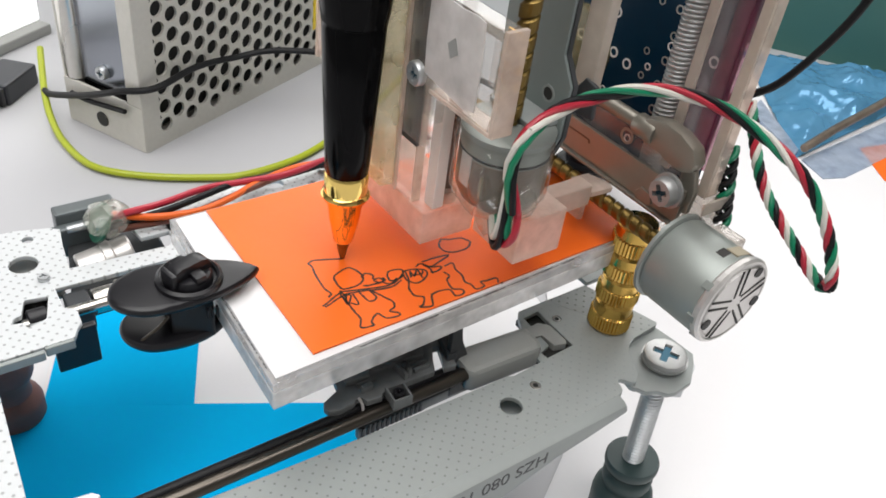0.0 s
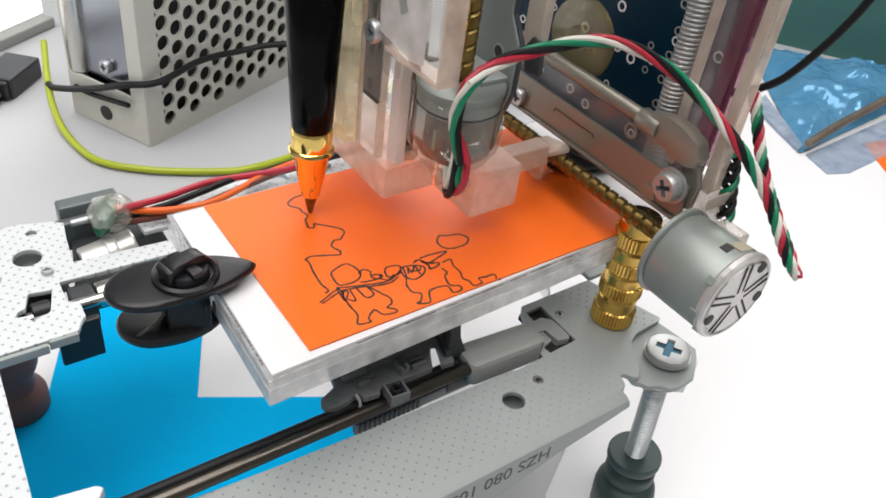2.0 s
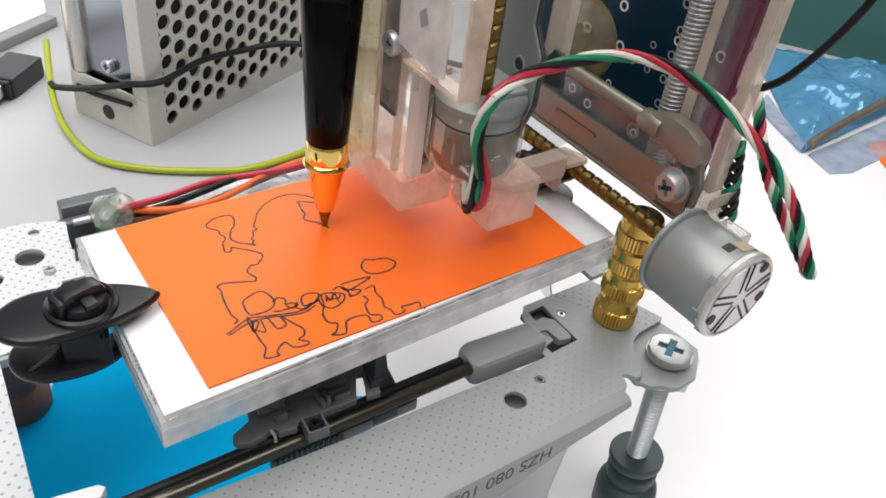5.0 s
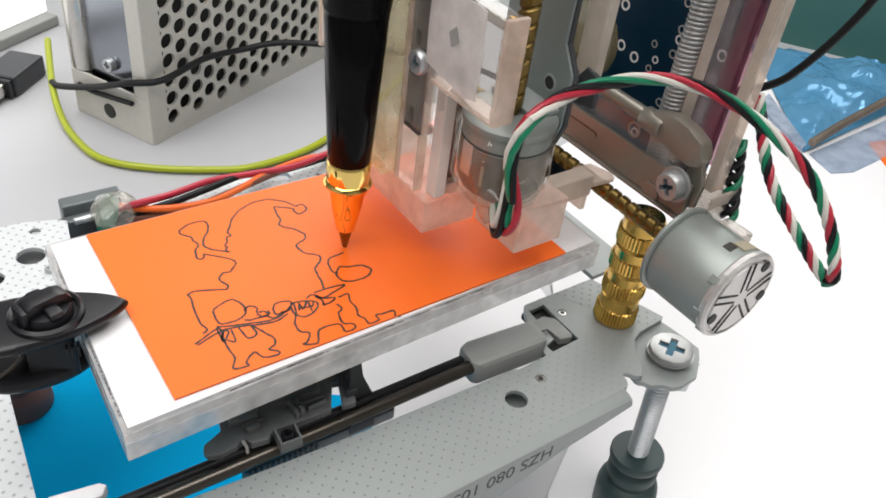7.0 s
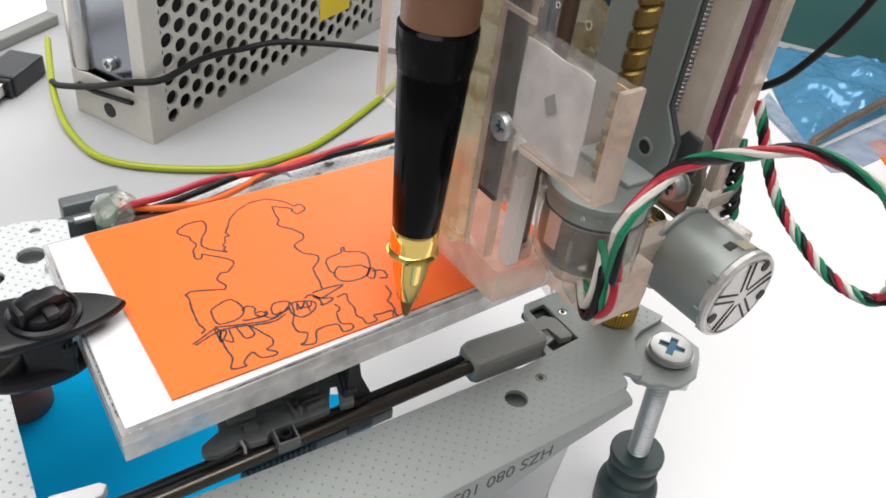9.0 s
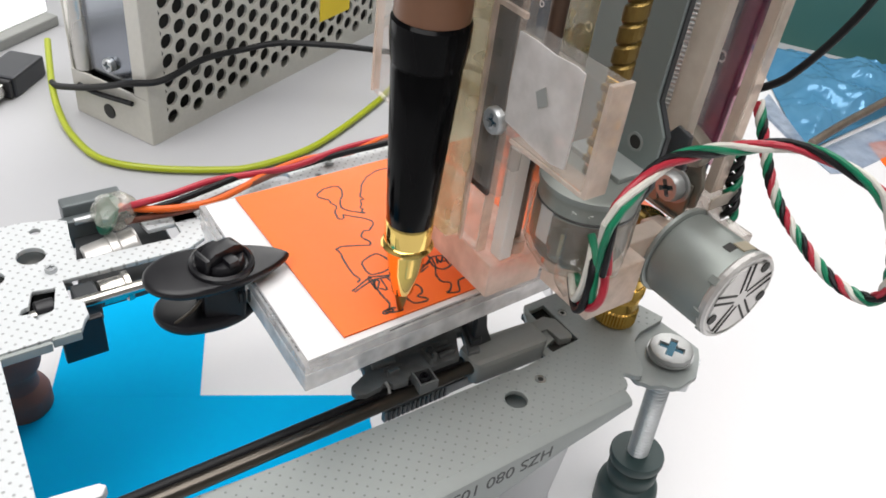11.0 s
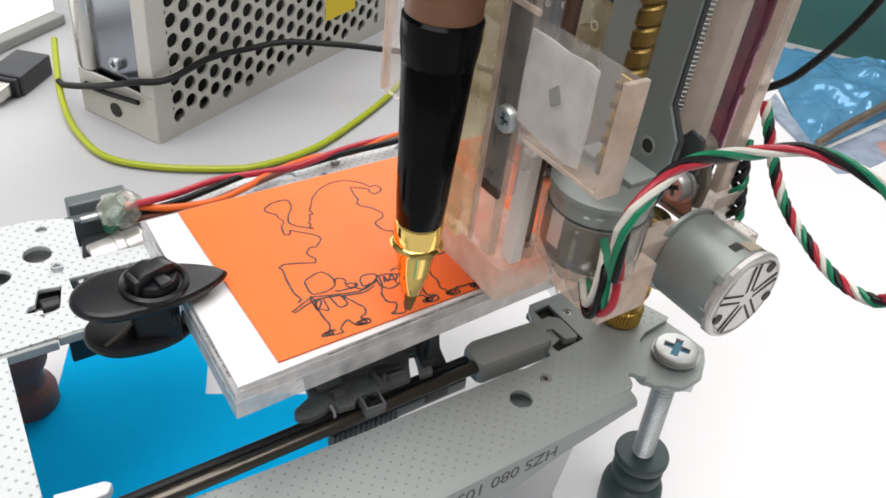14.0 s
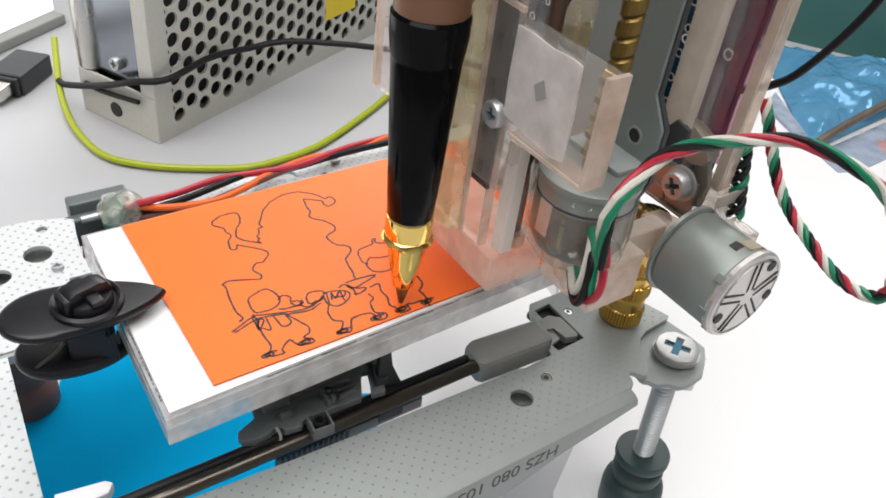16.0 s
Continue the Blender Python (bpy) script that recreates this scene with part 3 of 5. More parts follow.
def spindle_motor():
    mo = thing("spindle_motor", "small motor with glued red, black and orange leads", "motor")
    part("housing", prism([(-5, 63.5), (19.5, 63.5), (20.4, 86), (1, 90), (-1, 80)], 45, 50, 0.6), M_DARKPL, mo)
    part("side_block", box(-6.5, 57.5, 47, -1.5, 63.2, 54.2, 0.5), M_DARKPL, mo)
    part("gear", lathe([(2.6, 0), (2.8, 0.3), (2.8, 5), (3.4, 5.2), (3.4, 6.4)], 24, at(-1, 60.5, 52, ALONG_X)), M_STEEL, mo, smooth=True)
    part("board_disc", lathe([(4.6, 0), (4.8, 0.2), (4.8, 0.7), (4.6, 0.9)], 32, at(7.2, 78.6, 58.6, Matrix.Rotation(radians(-62), 4, "Y"))), M_BOARDG, mo, "green board disc under the glue", smooth=True)
    part("back_wall", box(-1, 87.4, 48, 13, 91.6, 57.4, 0.6), M_BLOCK, mo)
    part("back_step", box(-2.4, 84.6, 47, 9.6, 87.3, 54.8, 0.5), M_BLOCK, mo)
    part("shaft_pin", rod(0.9, 9, at(0.4, 83.4, 55.6, ALONG_X)), M_CHROME, mo, smooth=True)
    part("can", lathe([(4, 0), (4.4, 0.4), (4.4, 6), (5.0, 6.2), (5.0, 8), (4.4, 8.4), (4.4, 12), (4, 12.5)], 30, at(0, 75, 49, Matrix.Rotation(radians(80), 4, "Y"))), M_MOTORCAP, mo, smooth=True)
    bm = bmesh.new()
    bmesh.ops.create_icosphere(bm, subdivisions=3, radius=5.0)
    for v in bm.verts:
        v.co *= 1 + 0.22 * noise.noise(v.co * 0.4)
        v.co.z *= 0.8
    bmesh.ops.translate(bm, vec=(8.5, 78, 60), verts=bm.verts)
    part("glue_blob", bm, M_GLASSY, mo, "clear glue over the solder joints", smooth=True)
    bm = bmesh.new()
    for dx, dy in ((-2, 0), (0, 1), (2, 0)):
        lathe([(0.9, 0), (1.0, 1), (0.4, 2.4)], 10, at(8.5 + dx, 78 + dy, 58.5), bm)
    part("solder_joint", bm, M_BOARDG, mo, "green board edge under the glue")
    return mo


# ---- moving bed ----
def bed():
    pl = thing("print_bed", "clear double acrylic bed with a white paper sheet on top", "bed")
    def slab(z0, z1, grow, bevel):
        g = grow
        return prism([(-8.5 - g, -2.7 - g), (88.6 + g, 0.3 - g), (88.8 + g, 46.4 + g), (-7.1 - g, 46.2 + g)], z0, z1, bevel)
    part("lower_plate", slab(73.1, 77.0, 0, 0.3), M_BEDLOW, pl)
    part("upper_plate", slab(77.06, 79.0, 0, 0.2), M_BEDTOP, pl)
    part("white_sheet", slab(79.0, 79.3, -0.9, 0), M_SHEET, pl)
    # dark ragged bond line between the plates
    bm = bmesh.new()
    rnd = random.Random(4)
    for i in range(230):
        x = 8 + 50 * rnd.random() ** 1.3
        y = -2.7 + (x + 8.5) * 0.031
        d = 0.44 + rnd.uniform(-0.07, 0.07)
        box(x, y + d, 79.0, x + rnd.uniform(0.15, 0.7), y + d + rnd.uniform(0.08, 0.2), 79.05, 0, bm)
    for i in range(110):
        y = 1 + 38 * rnd.random()
        x = -8.5 + (y + 2.7) * 0.0286
        box(x + 0.45 + rnd.uniform(0, 0.1), y, 79.0, x + rnd.uniform(0.62, 0.75), y + rnd.uniform(0.15, 0.5), 79.05, 0, bm)
    tagged(part("glue_residue", bm, M_RESIDUE, pl, "dark ragged residue along the edge"), kind="stuff")
    return pl


def sled():
    sl = thing("bed_sled", "dark grey moulded plastic sled riding on the slide rod", "sled")
    body = [(5.2, 5.0), (4.7, 3.8), (5.1, 2.6), (6.8, 1.9), (10.2, 2.2), (11.3, 3.2), (12.2, 2.9), (12.4, 1.4), (15.6, 1.0), (16.2, 2.2), (28.2, 1.7), (31.2, 7.8), (33.0, 7.4), (30.2, 1.5), (33, 1.1), (34.6, 5), (36.4, 14), (34, 24), (14, 24), (10.4, 12), (9.4, 8.6), (9.2, 6.2)]
    part("body", prism(body, 58.6, 60.2, 0.3), M_SLED, sl)
    part("deck", prism([(10.6, 6.4), (15.4, 5.4), (16, 7.6), (25.4, 6.0), (28.0, 5.6), (30.4, 12), (18, 20), (12.2, 16)], 60.2, 61.7, 0.4), M_SLED, sl)
    part("ridge", prism([(13.4, 10.8), (23, 9.0), (24, 12), (31.6, 10.4), (32.4, 17), (16, 20)], 61.7, 65.6, 0.6), M_SLED, sl)
    part("column", box(14, 15, 65.4, 31, 30, 73.0, 0.8), M_SLED, sl)
    part("brace", prism([(31.6, 2.6), (34.0, 2.4), (35.2, 4.2), (36.0, 12), (34.4, 12.4), (33.4, 8)], 60.2, 62.0, 0.3), M_DARKPL, sl)
    upright = Matrix(((1, 0, 0, 0), (0, 0, -1, 0), (0, 1, 0, 0), (0, 0, 0, 1)))
    part("brace_wall", prism([(32.6, 57.8), (38.0, 57.8), (35.4, 64), (34.4, 70.6), (32.2, 71.2), (32.5, 66)], -4.4, -3.0, 0.25, None, upright), M_DARKPL, sl, "dark upright brace")
    part("brace_top", prism([(25.6, 6.4), (34.4, 4.2), (35, 11), (26.4, 12.6)], 67.2, 71.4, 0.5), M_DARKPL, sl)
    part("brace_step", prism([(22.4, 7.0), (25.4, 6.4), (26, 10.6), (23, 11.2)], 65.7, 68.2, 0.4), M_SHADE_BLACK, sl)
    # the clamp: a square cup with a black screw in it
    part("clamp_cup", ring(2.8, 2.25, 2.5, at(18.6, 0.0, 58.4, Matrix.Rotation(radians(40), 4, "Z")), 4), M_SLED, sl)
    # near-black floor paints the shade inside the cup
    part("clamp_shade", box(17.0, -1.6, 58.2, 20.2, 1.6, 58.8), M_SHADE_BLACK, sl)
    cross_screw("clamp_screw", sl, at(18.5, -0.1, 58.9), 1.1, 2.0, M_CLIP)
    part("clamp_spring", tube([(18.5 + 0.9 * math.cos(k * 0.7), -0.1 + 0.9 * math.sin(k * 0.7), 60.2 + 0.035 * k) for k in range(28)], 0.28, 6), M_CLIP, sl)
    for x0, y0, x1, y1, z in ((12.6, 3.4, 15.0, 4.4, 61.6), (12.4, 4.8, 16.6, 5.4, 61.2), (21.4, 2.4, 22.2, 6.0, 61.8), (22.4, 2.6, 23.2, 3.6, 62.4), (24.2, 3.0, 27.8, 3.7, 61.2), (24.0, 4.6, 28.4, 5.1, 60.9)):
        part("rib", box(x0, y0, 60.1, x1, y1, z, 0.18), M_SLED, sl)
    # flat dark patches painting shaded hollows on solid faces
    part("deck_hollow_shade", prism([(24.4, 3.8), (27.6, 3.7), (27.8, 4.5), (24.6, 4.6)], 60.2, 60.25), M_SHADE_BLACK, sl)
    part("deck_hollow_shade", prism([(17.2, 10.4), (21.8, 9.6), (22.2, 10.6), (17.6, 11.4)], 65.6, 65.66), M_SHADE_BLACK, sl)
    part("peg", lathe([(0.7, 60.1), (0.8, 60.4), (0.7, 62.4), (0.4, 62.7)], 14, at(22.6, 4.6, 0)), M_DARKPL, sl, smooth=True)
    part("pale_catch", tube(spline([(11.4, 0.9, 57.9), (11.6, 1.6, 59.4), (11.2, 2.4, 60.6)]), 0.3, 8), M_HAZE, sl, "pale plastic catch", smooth=True)
    # rack in front of the rod, in two steps
    part("rack", box(10.4, 0.5, 51.2, 26, 1.6, 54.2, 0.2), M_SLED, sl)
    part("rack", box(24.4, 0.2, 51.8, 41.4, 1.6, 54.6, 0.25), M_SLED, sl)
    part("rack_block", prism([(31.2, 0.0), (36.8, 0.0), (36.4, 1.7), (31.6, 1.7)], 52.6, 55.6, 0.3), M_DARKPL, sl)
    for k in range(13):
        part("rack_tooth", box(11.2 + k * 1.1, 0.2, 51.6, 11.7 + k * 1.1, 0.55, 54.0), M_DARKPL, sl)
    part("rack_arm", box(4, 1.6, 56.4, 44, 2.5, 57.5, 0.2), M_CLIP, sl)
    return sl


def spring_clip():
    cl = thing("spring_clip", "black plastic spring clip gripping the bed edge", "clip", group="clips on the bed")
    rows = []
    for i in range(33):
        u = 0.5 - 0.5 * math.cos(math.pi * i / 32)
        rows.append(u)

    def jaw(x0, x1, w, z0, z1, tip):
        """A leaf-shaped jaw with a soft rim, blunt at one end and pointed at the other."""
        bm = bmesh.new()
        h = z1 - z0
        loops = []
        for inset, z in ((1.3, z0), (0.5, z0 + 0.12 * h), (0.08, z0 + 0.35 * h), (0, z0 + 0.55 * h), (0.1, z1 - 0.25 * h), (0.45, z1 - 0.07 * h), (1.1, z1)):
            up, lo = [], []
            for u in rows:
                a = (1 - (1 - min(u / 0.3, 1)) ** 2) ** 0.5
                b = max(1 - (max(u - 0.35, 0) / 0.65) ** (1.7 + tip), 0) ** 0.72
                x = x0 + inset + (x1 - x0 - inset * 2.2) * u
                y = (w / 2 - inset) * max(a * b, 0.02)
                up.append(bm.verts.new((x, y, z)))
                lo.append(bm.verts.new((x, -y, z)))
            loops.append(up[::-1] + lo)
        n = len(loops[0])
        for p, q in zip(loops, loops[1:]):
            for i in range(n):
                bm.faces.new((p[i], p[(i + 1) % n], q[(i + 1) % n], q[i]))
        bm.faces.new(loops[0][::-1])
        bm.faces.new(loops[-1])
        return bm

    part("upper_jaw", jaw(-13.5, 12.2, 12.4, 4.7, 6.8, 0.22), M_CLIP, cl, smooth=True)
    part("jaw_liner", jaw(-10.5, 9.4, 8.6, 3.15, 4.75, 0.22), M_CLIP, cl, smooth=True)
    low = jaw(-12.4, 6, 11.0, -3.4, -1.0, 0.4)
    for v in low.verts:
        v.co.z -= 0.13 * (v.co.x + 12.4)
    part("lower_jaw", low, M_CLIP, cl, smooth=True)
    part("hinge_block", box(-4.2, -3.4, -4.6, 3.2, 3.4, 4.8, 0.5), M_CLIP, cl)
    for k in range(3):
        part("grip_tooth", box(1.6 + k * 0.8, -5.2, 1.2, 2.0 + k * 0.8, -4.2, 3.4, 0.1), M_CLIP, cl)
    part("collar", lathe([(5.5, 6.4), (5.7, 6.8), (5.6, 7.5), (5.1, 7.9), (4.7, 7.6), (4.6, 6.9), (4.1, 6.9), (4.0, 8.0), (3.6, 8.5), (2.6, 8.6)], 36), M_CLIP, cl, smooth=True)
    turn = Matrix.Rotation(radians(24), 4, "Z")
    bar = prism([(-3.9, 8.0), (-3.9, 9.6), (-3.3, 10.5), (-2.2, 10.9), (1.8, 10.9), (3.2, 10.4), (3.9, 9.2), (3.9, 8.0)], -1.5, 1.5, 0.55, None, turn @ Matrix(((1, 0, 0, 0), (0, 0, -1, 0), (0, 1, 0, 0), (0, 0, 0, 1))))
    part("wing", bar, M_CLIP, cl, smooth=True)
    stub = prism([(-1.2, -3.8), (1.0, -3.9), (1.3, -1.2), (1.2, 3.6), (-1.2, 3.7), (-0.9, -1)], 7.4, 9.6, 0.5, None, turn)
    part("wing_web", stub, M_CLIP, cl, smooth=True)
    part("wing_lip", prism([(-4.6, -1.9), (-3.6, -2.1), (-3.4, 2.1), (-4.4, 1.6)], 7.2, 10.6, 0.4, None, turn), M_CLIP, cl, smooth=True)
    pts = [(-10, -3.0, -2.5), (-9.0, -3.6, -1.2), (-6.4, -3.6, 0.6), (-4.6, -3.4, 2.4)]
    part("spring_wire", tube(spline(pts), 0.3, 8), M_DARKSTEEL, cl, "steel spring")
    return cl


# ---- the card and its ink, in the card's own millimetres ----
CARD_Z = 79.75
PEN_XY = (36.4, 40.0)
HIDDEN = -0.14
CONTOUR_A = [(8.9, 11.2), (9.8, 11.8), (9.4, 13.7), (9.8, 17.6), (10.3, 20.1), (10.1, 21.1), (10.5, 21.5), (12.1, 21.5), (16.6, 19.7)]
CONTOUR_B = [(16.6, 19.7), (17.1, 20.7), (16.4, 22.2), (16.7, 23.3), (17.7, 24.1), (18.8, 23.8), (20.8, 26.4), (16.7, 30.6), (16.1, 29.5), (15.2, 29.9),
             (15.7, 32.3), (16.5, 33.0), (16.8, 33.9), (16.4, 35.2), (16.5, 36.3), (15.1, 38.0), (15.4, 39.2), (17.4, 40.3), (20.2, 40.2), (20.6, 38.5),
             (19.7, 36.4), (18.6, 35.3), (17.6, 33.0), (18.3, 31.4), (20.9, 29.2), (20.6, 29.9), (21.3, 30.7), (21.0, 31.3), (21.8, 32.1), (22.3, 33.5),
             (23.2, 33.6), (23.0, 34.8), (23.9, 36.1), (25.3, 38.3), (27.9, 40.6)]
CONTOUR_C = [(27.9, 40.6), (31.2, 41.8), (34.6, 41.6), (37.1, 39.4), (38.4, 36.9), (39.4, 37.4), (40.0, 36.4), (39.8, 35.3), (38.7, 34.6), (37.8, 34.5),
             (37.3, 35.6), (37.3, 36.8), (34.4, 38.8), (33.8, 36.1), (33.7, 34.3), (32.7, 33.0), (33.2, 31.9), (34.8, 30.3), (35.8, 28.1), (35.1, 26.7),
             (32.9, 25.8), (32.8, 24.0), (33.4, 22.6), (35.1, 21.2), (34.8, 19.7), (32.8, 18.1), (32.3, 15.8), (32.2, 14.3), (31.6, 12.4)]
STROKES = [
    (0, CONTOUR_A),
    (0, [(37.0, 16.5), (38.9, 15.6), (40.8, 15.2), (41.7, 13.9), (41.8, 13.1), (40.2, 11.8), (37.5, 11.8), (35.9, 12.5), (35.4, 13.7), (35.6, 15.1), (37.0, 16.5)]),
    (0, [(12.8, 16.0), (14.3, 16.6), (16.1, 16.9), (17.2, 15.3), (17.2, 13.3), (16.5, 12.3), (15.1, 11.7), (13.4, 11.7), (12.2, 12.1), (12.0, 13.7), (12.3, 15.4), (12.8, 16.0)]),
    (0, [(11.5, 11.8), (11.7, 10.3), (11.2, 8.5), (11.1, 6.0), (11.1, 3.6), (10.1, 1.7), (12.3, 1.2), (12.4, 2.1), (14.4, 3.5), (15.3, 1.7), (17.7, 1.3), (17.7, 2.1), (16.7, 3.0), (18.1, 3.6), (18.5, 5.1), (17.8, 6.7), (16.5, 9.6)]),
    (0, [(6.8, 9.5), (9.3, 10.5), (11.7, 11.5)]),
    (0, [(7.1, 9.1), (9.6, 9.9), (11.8, 10.5)]),
    (0, [(11.7, 11.5), (13.7, 10.8), (17.1, 9.8), (20.1, 9.1), (22.6, 9.7), (24.4, 10.8)]),
    (0, [(11.8, 10.5), (14.5, 10.1), (17.4, 9.2), (20.5, 8.5), (23.1, 9.3)]),
    (0, [(16.9, 13.3), (18.1, 14.0), (19.1, 13.0), (18.7, 11.9), (19.9, 11.6), (19.9, 10.5), (18.5, 10.6), (17.0, 10.7), (16.0, 11.2)]),
    (0, [(18.5, 11.6), (19.1, 10.6), (20.4, 10.7), (20.4, 11.5)]),
    (0, [(21.5, 11.7), (22.5, 12.6), (24.9, 11.9), (23.9, 10.2), (22.3, 9.9), (21.2, 10.2), (21.5, 11.7)]),
    (0, [(24.6, 11.2), (25.8, 11.3), (28.7, 10.0), (28.2, 8.3), (25.5, 7.2), (24.1, 8.8), (24.3, 10.4)]),
    (0, [(25.2, 9.1), (26.0, 10.9), (25.9, 9.2), (27.4, 10.5), (27.1, 8.0)]),
    (0, [(25.7, 9.7), (27.6, 9.1), (28.4, 10.2)]),
    (0, [(29.5, 12.1), (32.3, 12.1), (35.5, 11.6), (32.8, 10.7), (30.1, 10.2), (29.3, 11.1)]),
    (0, [(29.4, 11.3), (30.5, 10.0), (32.2, 9.3), (30.7, 8.5), (29.3, 8.8)]),
    (0, [(27.7, 11.4), (29.1, 11.8), (29.9, 9.9), (29.6, 8.2)]),
    (0, [(11.2, 11.2), (11.1, 9.1), (11.1, 7.9), (12.6, 9.6), (12.1, 10.2), (11.1, 8.7)]),
    (0, [(13.2, 10.1), (12.7, 7.1), (11.7, 8.0)]),
    (0, [(14.5, 10.1), (14.8, 7.0), (16.5, 7.2), (16.4, 9.5)]),
    (0, [(19.8, 10.3), (20.8, 9.3), (22.7, 10.2)]),
    (0, [(25.1, 11.1), (24.4, 8.7), (23.1, 6.6), (23.0, 4.5), (24.2, 3.4), (23.1, 1.8), (22.1, 1.5), (24.4, 0.7), (26.0, 3.3), (29.6, 3.1), (29.7, 1.0), (31.5, 0.9), (31.8, 2.0), (30.4, 2.9), (30.8, 5.4), (31.9, 6.2), (31.7, 7.7)]),
    (0, [(32.8, 9.1), (34.8, 9.2), (34.1, 7.4), (34.3, 5.4), (33.6, 3.5), (34.2, 2.3), (34.3, 0.8), (36.2, 0.8), (36.3, 2.1), (37.5, 1.9), (39.7, 1.7), (39.2, 0.3)]),
    (0.3, CONTOUR_B[0:6]), (0.6, CONTOUR_B[5:8]), (0.95, CONTOUR_B[7:12]), (1.35, CONTOUR_B[11:18]), (1.8, CONTOUR_B[17:21]), (2.1, CONTOUR_B[20:24]),
    (2.4, CONTOUR_B[23:27]), (2.75, CONTOUR_B[26:33]), (3.0, CONTOUR_B[32:35]), (3.3, CONTOUR_C[0:3]), (3.6, CONTOUR_C[2:5]), (3.9, CONTOUR_C[4:9]),
    (4.2, CONTOUR_C[8:13]), (4.6, CONTOUR_C[12:16]), (5.0, CONTOUR_C[15:19]), (5.4, CONTOUR_C[18:23]), (5.8, CONTOUR_C[22:26]), (6.2, CONTOUR_C[25:29]),
    (6.5, [(35.9, 15.0), (35.2, 15.9), (35.6, 18.3)]), (6.85, [(35.6, 18.3), (36.5, 19.4), (39.7, 19.8)]),
    (7.1, [(39.7, 19.8), (40.1, 20.9), (40.9, 21.1), (40.4, 19.9), (42.8, 18.7)]), (7.4, [(42.8, 18.7), (43.6, 17.0), (42.4, 13.8), (41.6, 13.5)]),
    (7.9, [(40.4, 11.6), (42.1, 13.4), (42.7, 12.6), (41.4, 10.7), (40.6, 11.5)]), (8.3, [(42.0, 12.6), (43.9, 12.0), (43.8, 9.9), (42.3, 10.3)]),
    (8.6, [(42.2, 8.0), (41.9, 5.6), (40.4, 4.3)]), (9.0, [(40.4, 4.3), (40.5, 2.4), (40.0, 1.0), (39.9, -0.1)])]
SHOES = [(9.7, 40.1, 1.2), (10.7, 10.0, 2.0), (11.4, 16.4, 1.9), (12.6, 29.9, 1.6), (13.4, 34.9, 1.5), (14.3, 23.2, 1.3)]
for shoe_t, shoe_x, shoe_y in SHOES:
    STROKES.append((shoe_t, [(shoe_x + 1.5 * math.cos(a / 2) * (1 - a / 30), shoe_y + 0.55 * math.sin(a / 2 + 0.4) * (1 - a / 40) - 0.1 * math.cos(a / 2)) for a in range(0, 24)]))


def ink_stroke(points, parent, width=0.37):
    """A flat raised line of ink along the points."""
    line = spline([(x, y, 0) for x, y in points], 4)
    bm = bmesh.new()
    rnd = random.Random(len(points))
    rows = []
    for i, p in enumerate(line):
        d = (line[min(i + 1, len(line) - 1)] - line[max(i - 1, 0)])
        d = d.normalized() if d.length > 1e-6 else Vector((1, 0, 0))
        n = Vector((-d.y, d.x, 0)) * width / 2 * rnd.uniform(0.8, 1.15)
        j = Vector((rnd.uniform(-0.05, 0.05), rnd.uniform(-0.05, 0.05), 0))
        rows.append([bm.verts.new(q + j) for q in (p - n + Vector((0, 0, -0.03)), p - n + Vector((0, 0, 0.02)), p + n + Vector((0, 0, 0.02)), p + n + Vector((0, 0, -0.03)))])
    for a, b in zip(rows, rows[1:]):
        for k in range(4):
            bm.faces.new((a[k], a[(k + 1) % 4], b[(k + 1) % 4], b[k]))
    return part("ink_stroke", bm, M_INK, parent)


INK = []


def card():
    cd = part("orange_card", prism([(0, 0), (79.3, 0.6), (79.3, 45.2), (0, 45)], -0.32, 0, 0.0), M_ORANGE)
    tagged(cd, "bright orange paper card with thin black pen drawing", "card")
    for t, pts in STROKES:
        INK.append((t, ink_stroke(pts, cd)))
    return cd


# ---- gantry ----
def standoff():
    so = thing("brass_standoff", "stack of four knurled brass threaded inserts", "standoff", 94.0, -1.4, 55.9)
    z = 0.0
    for h in (8.0, 6.6, 6.6, 7.2):
        prof = [(3.9, z), (4.6, z + 0.25, 1), (4.8, z + 0.6, 1), (4.8, z + h * 0.52, 1), (4.3, z + h * 0.56), (4.35, z + h * 0.9), (4.0, z + h - 0.05)]
        part("insert", lathe(prof, 72, None, None, 1, 0.32), M_BRASS, so)
        z += h
    return so


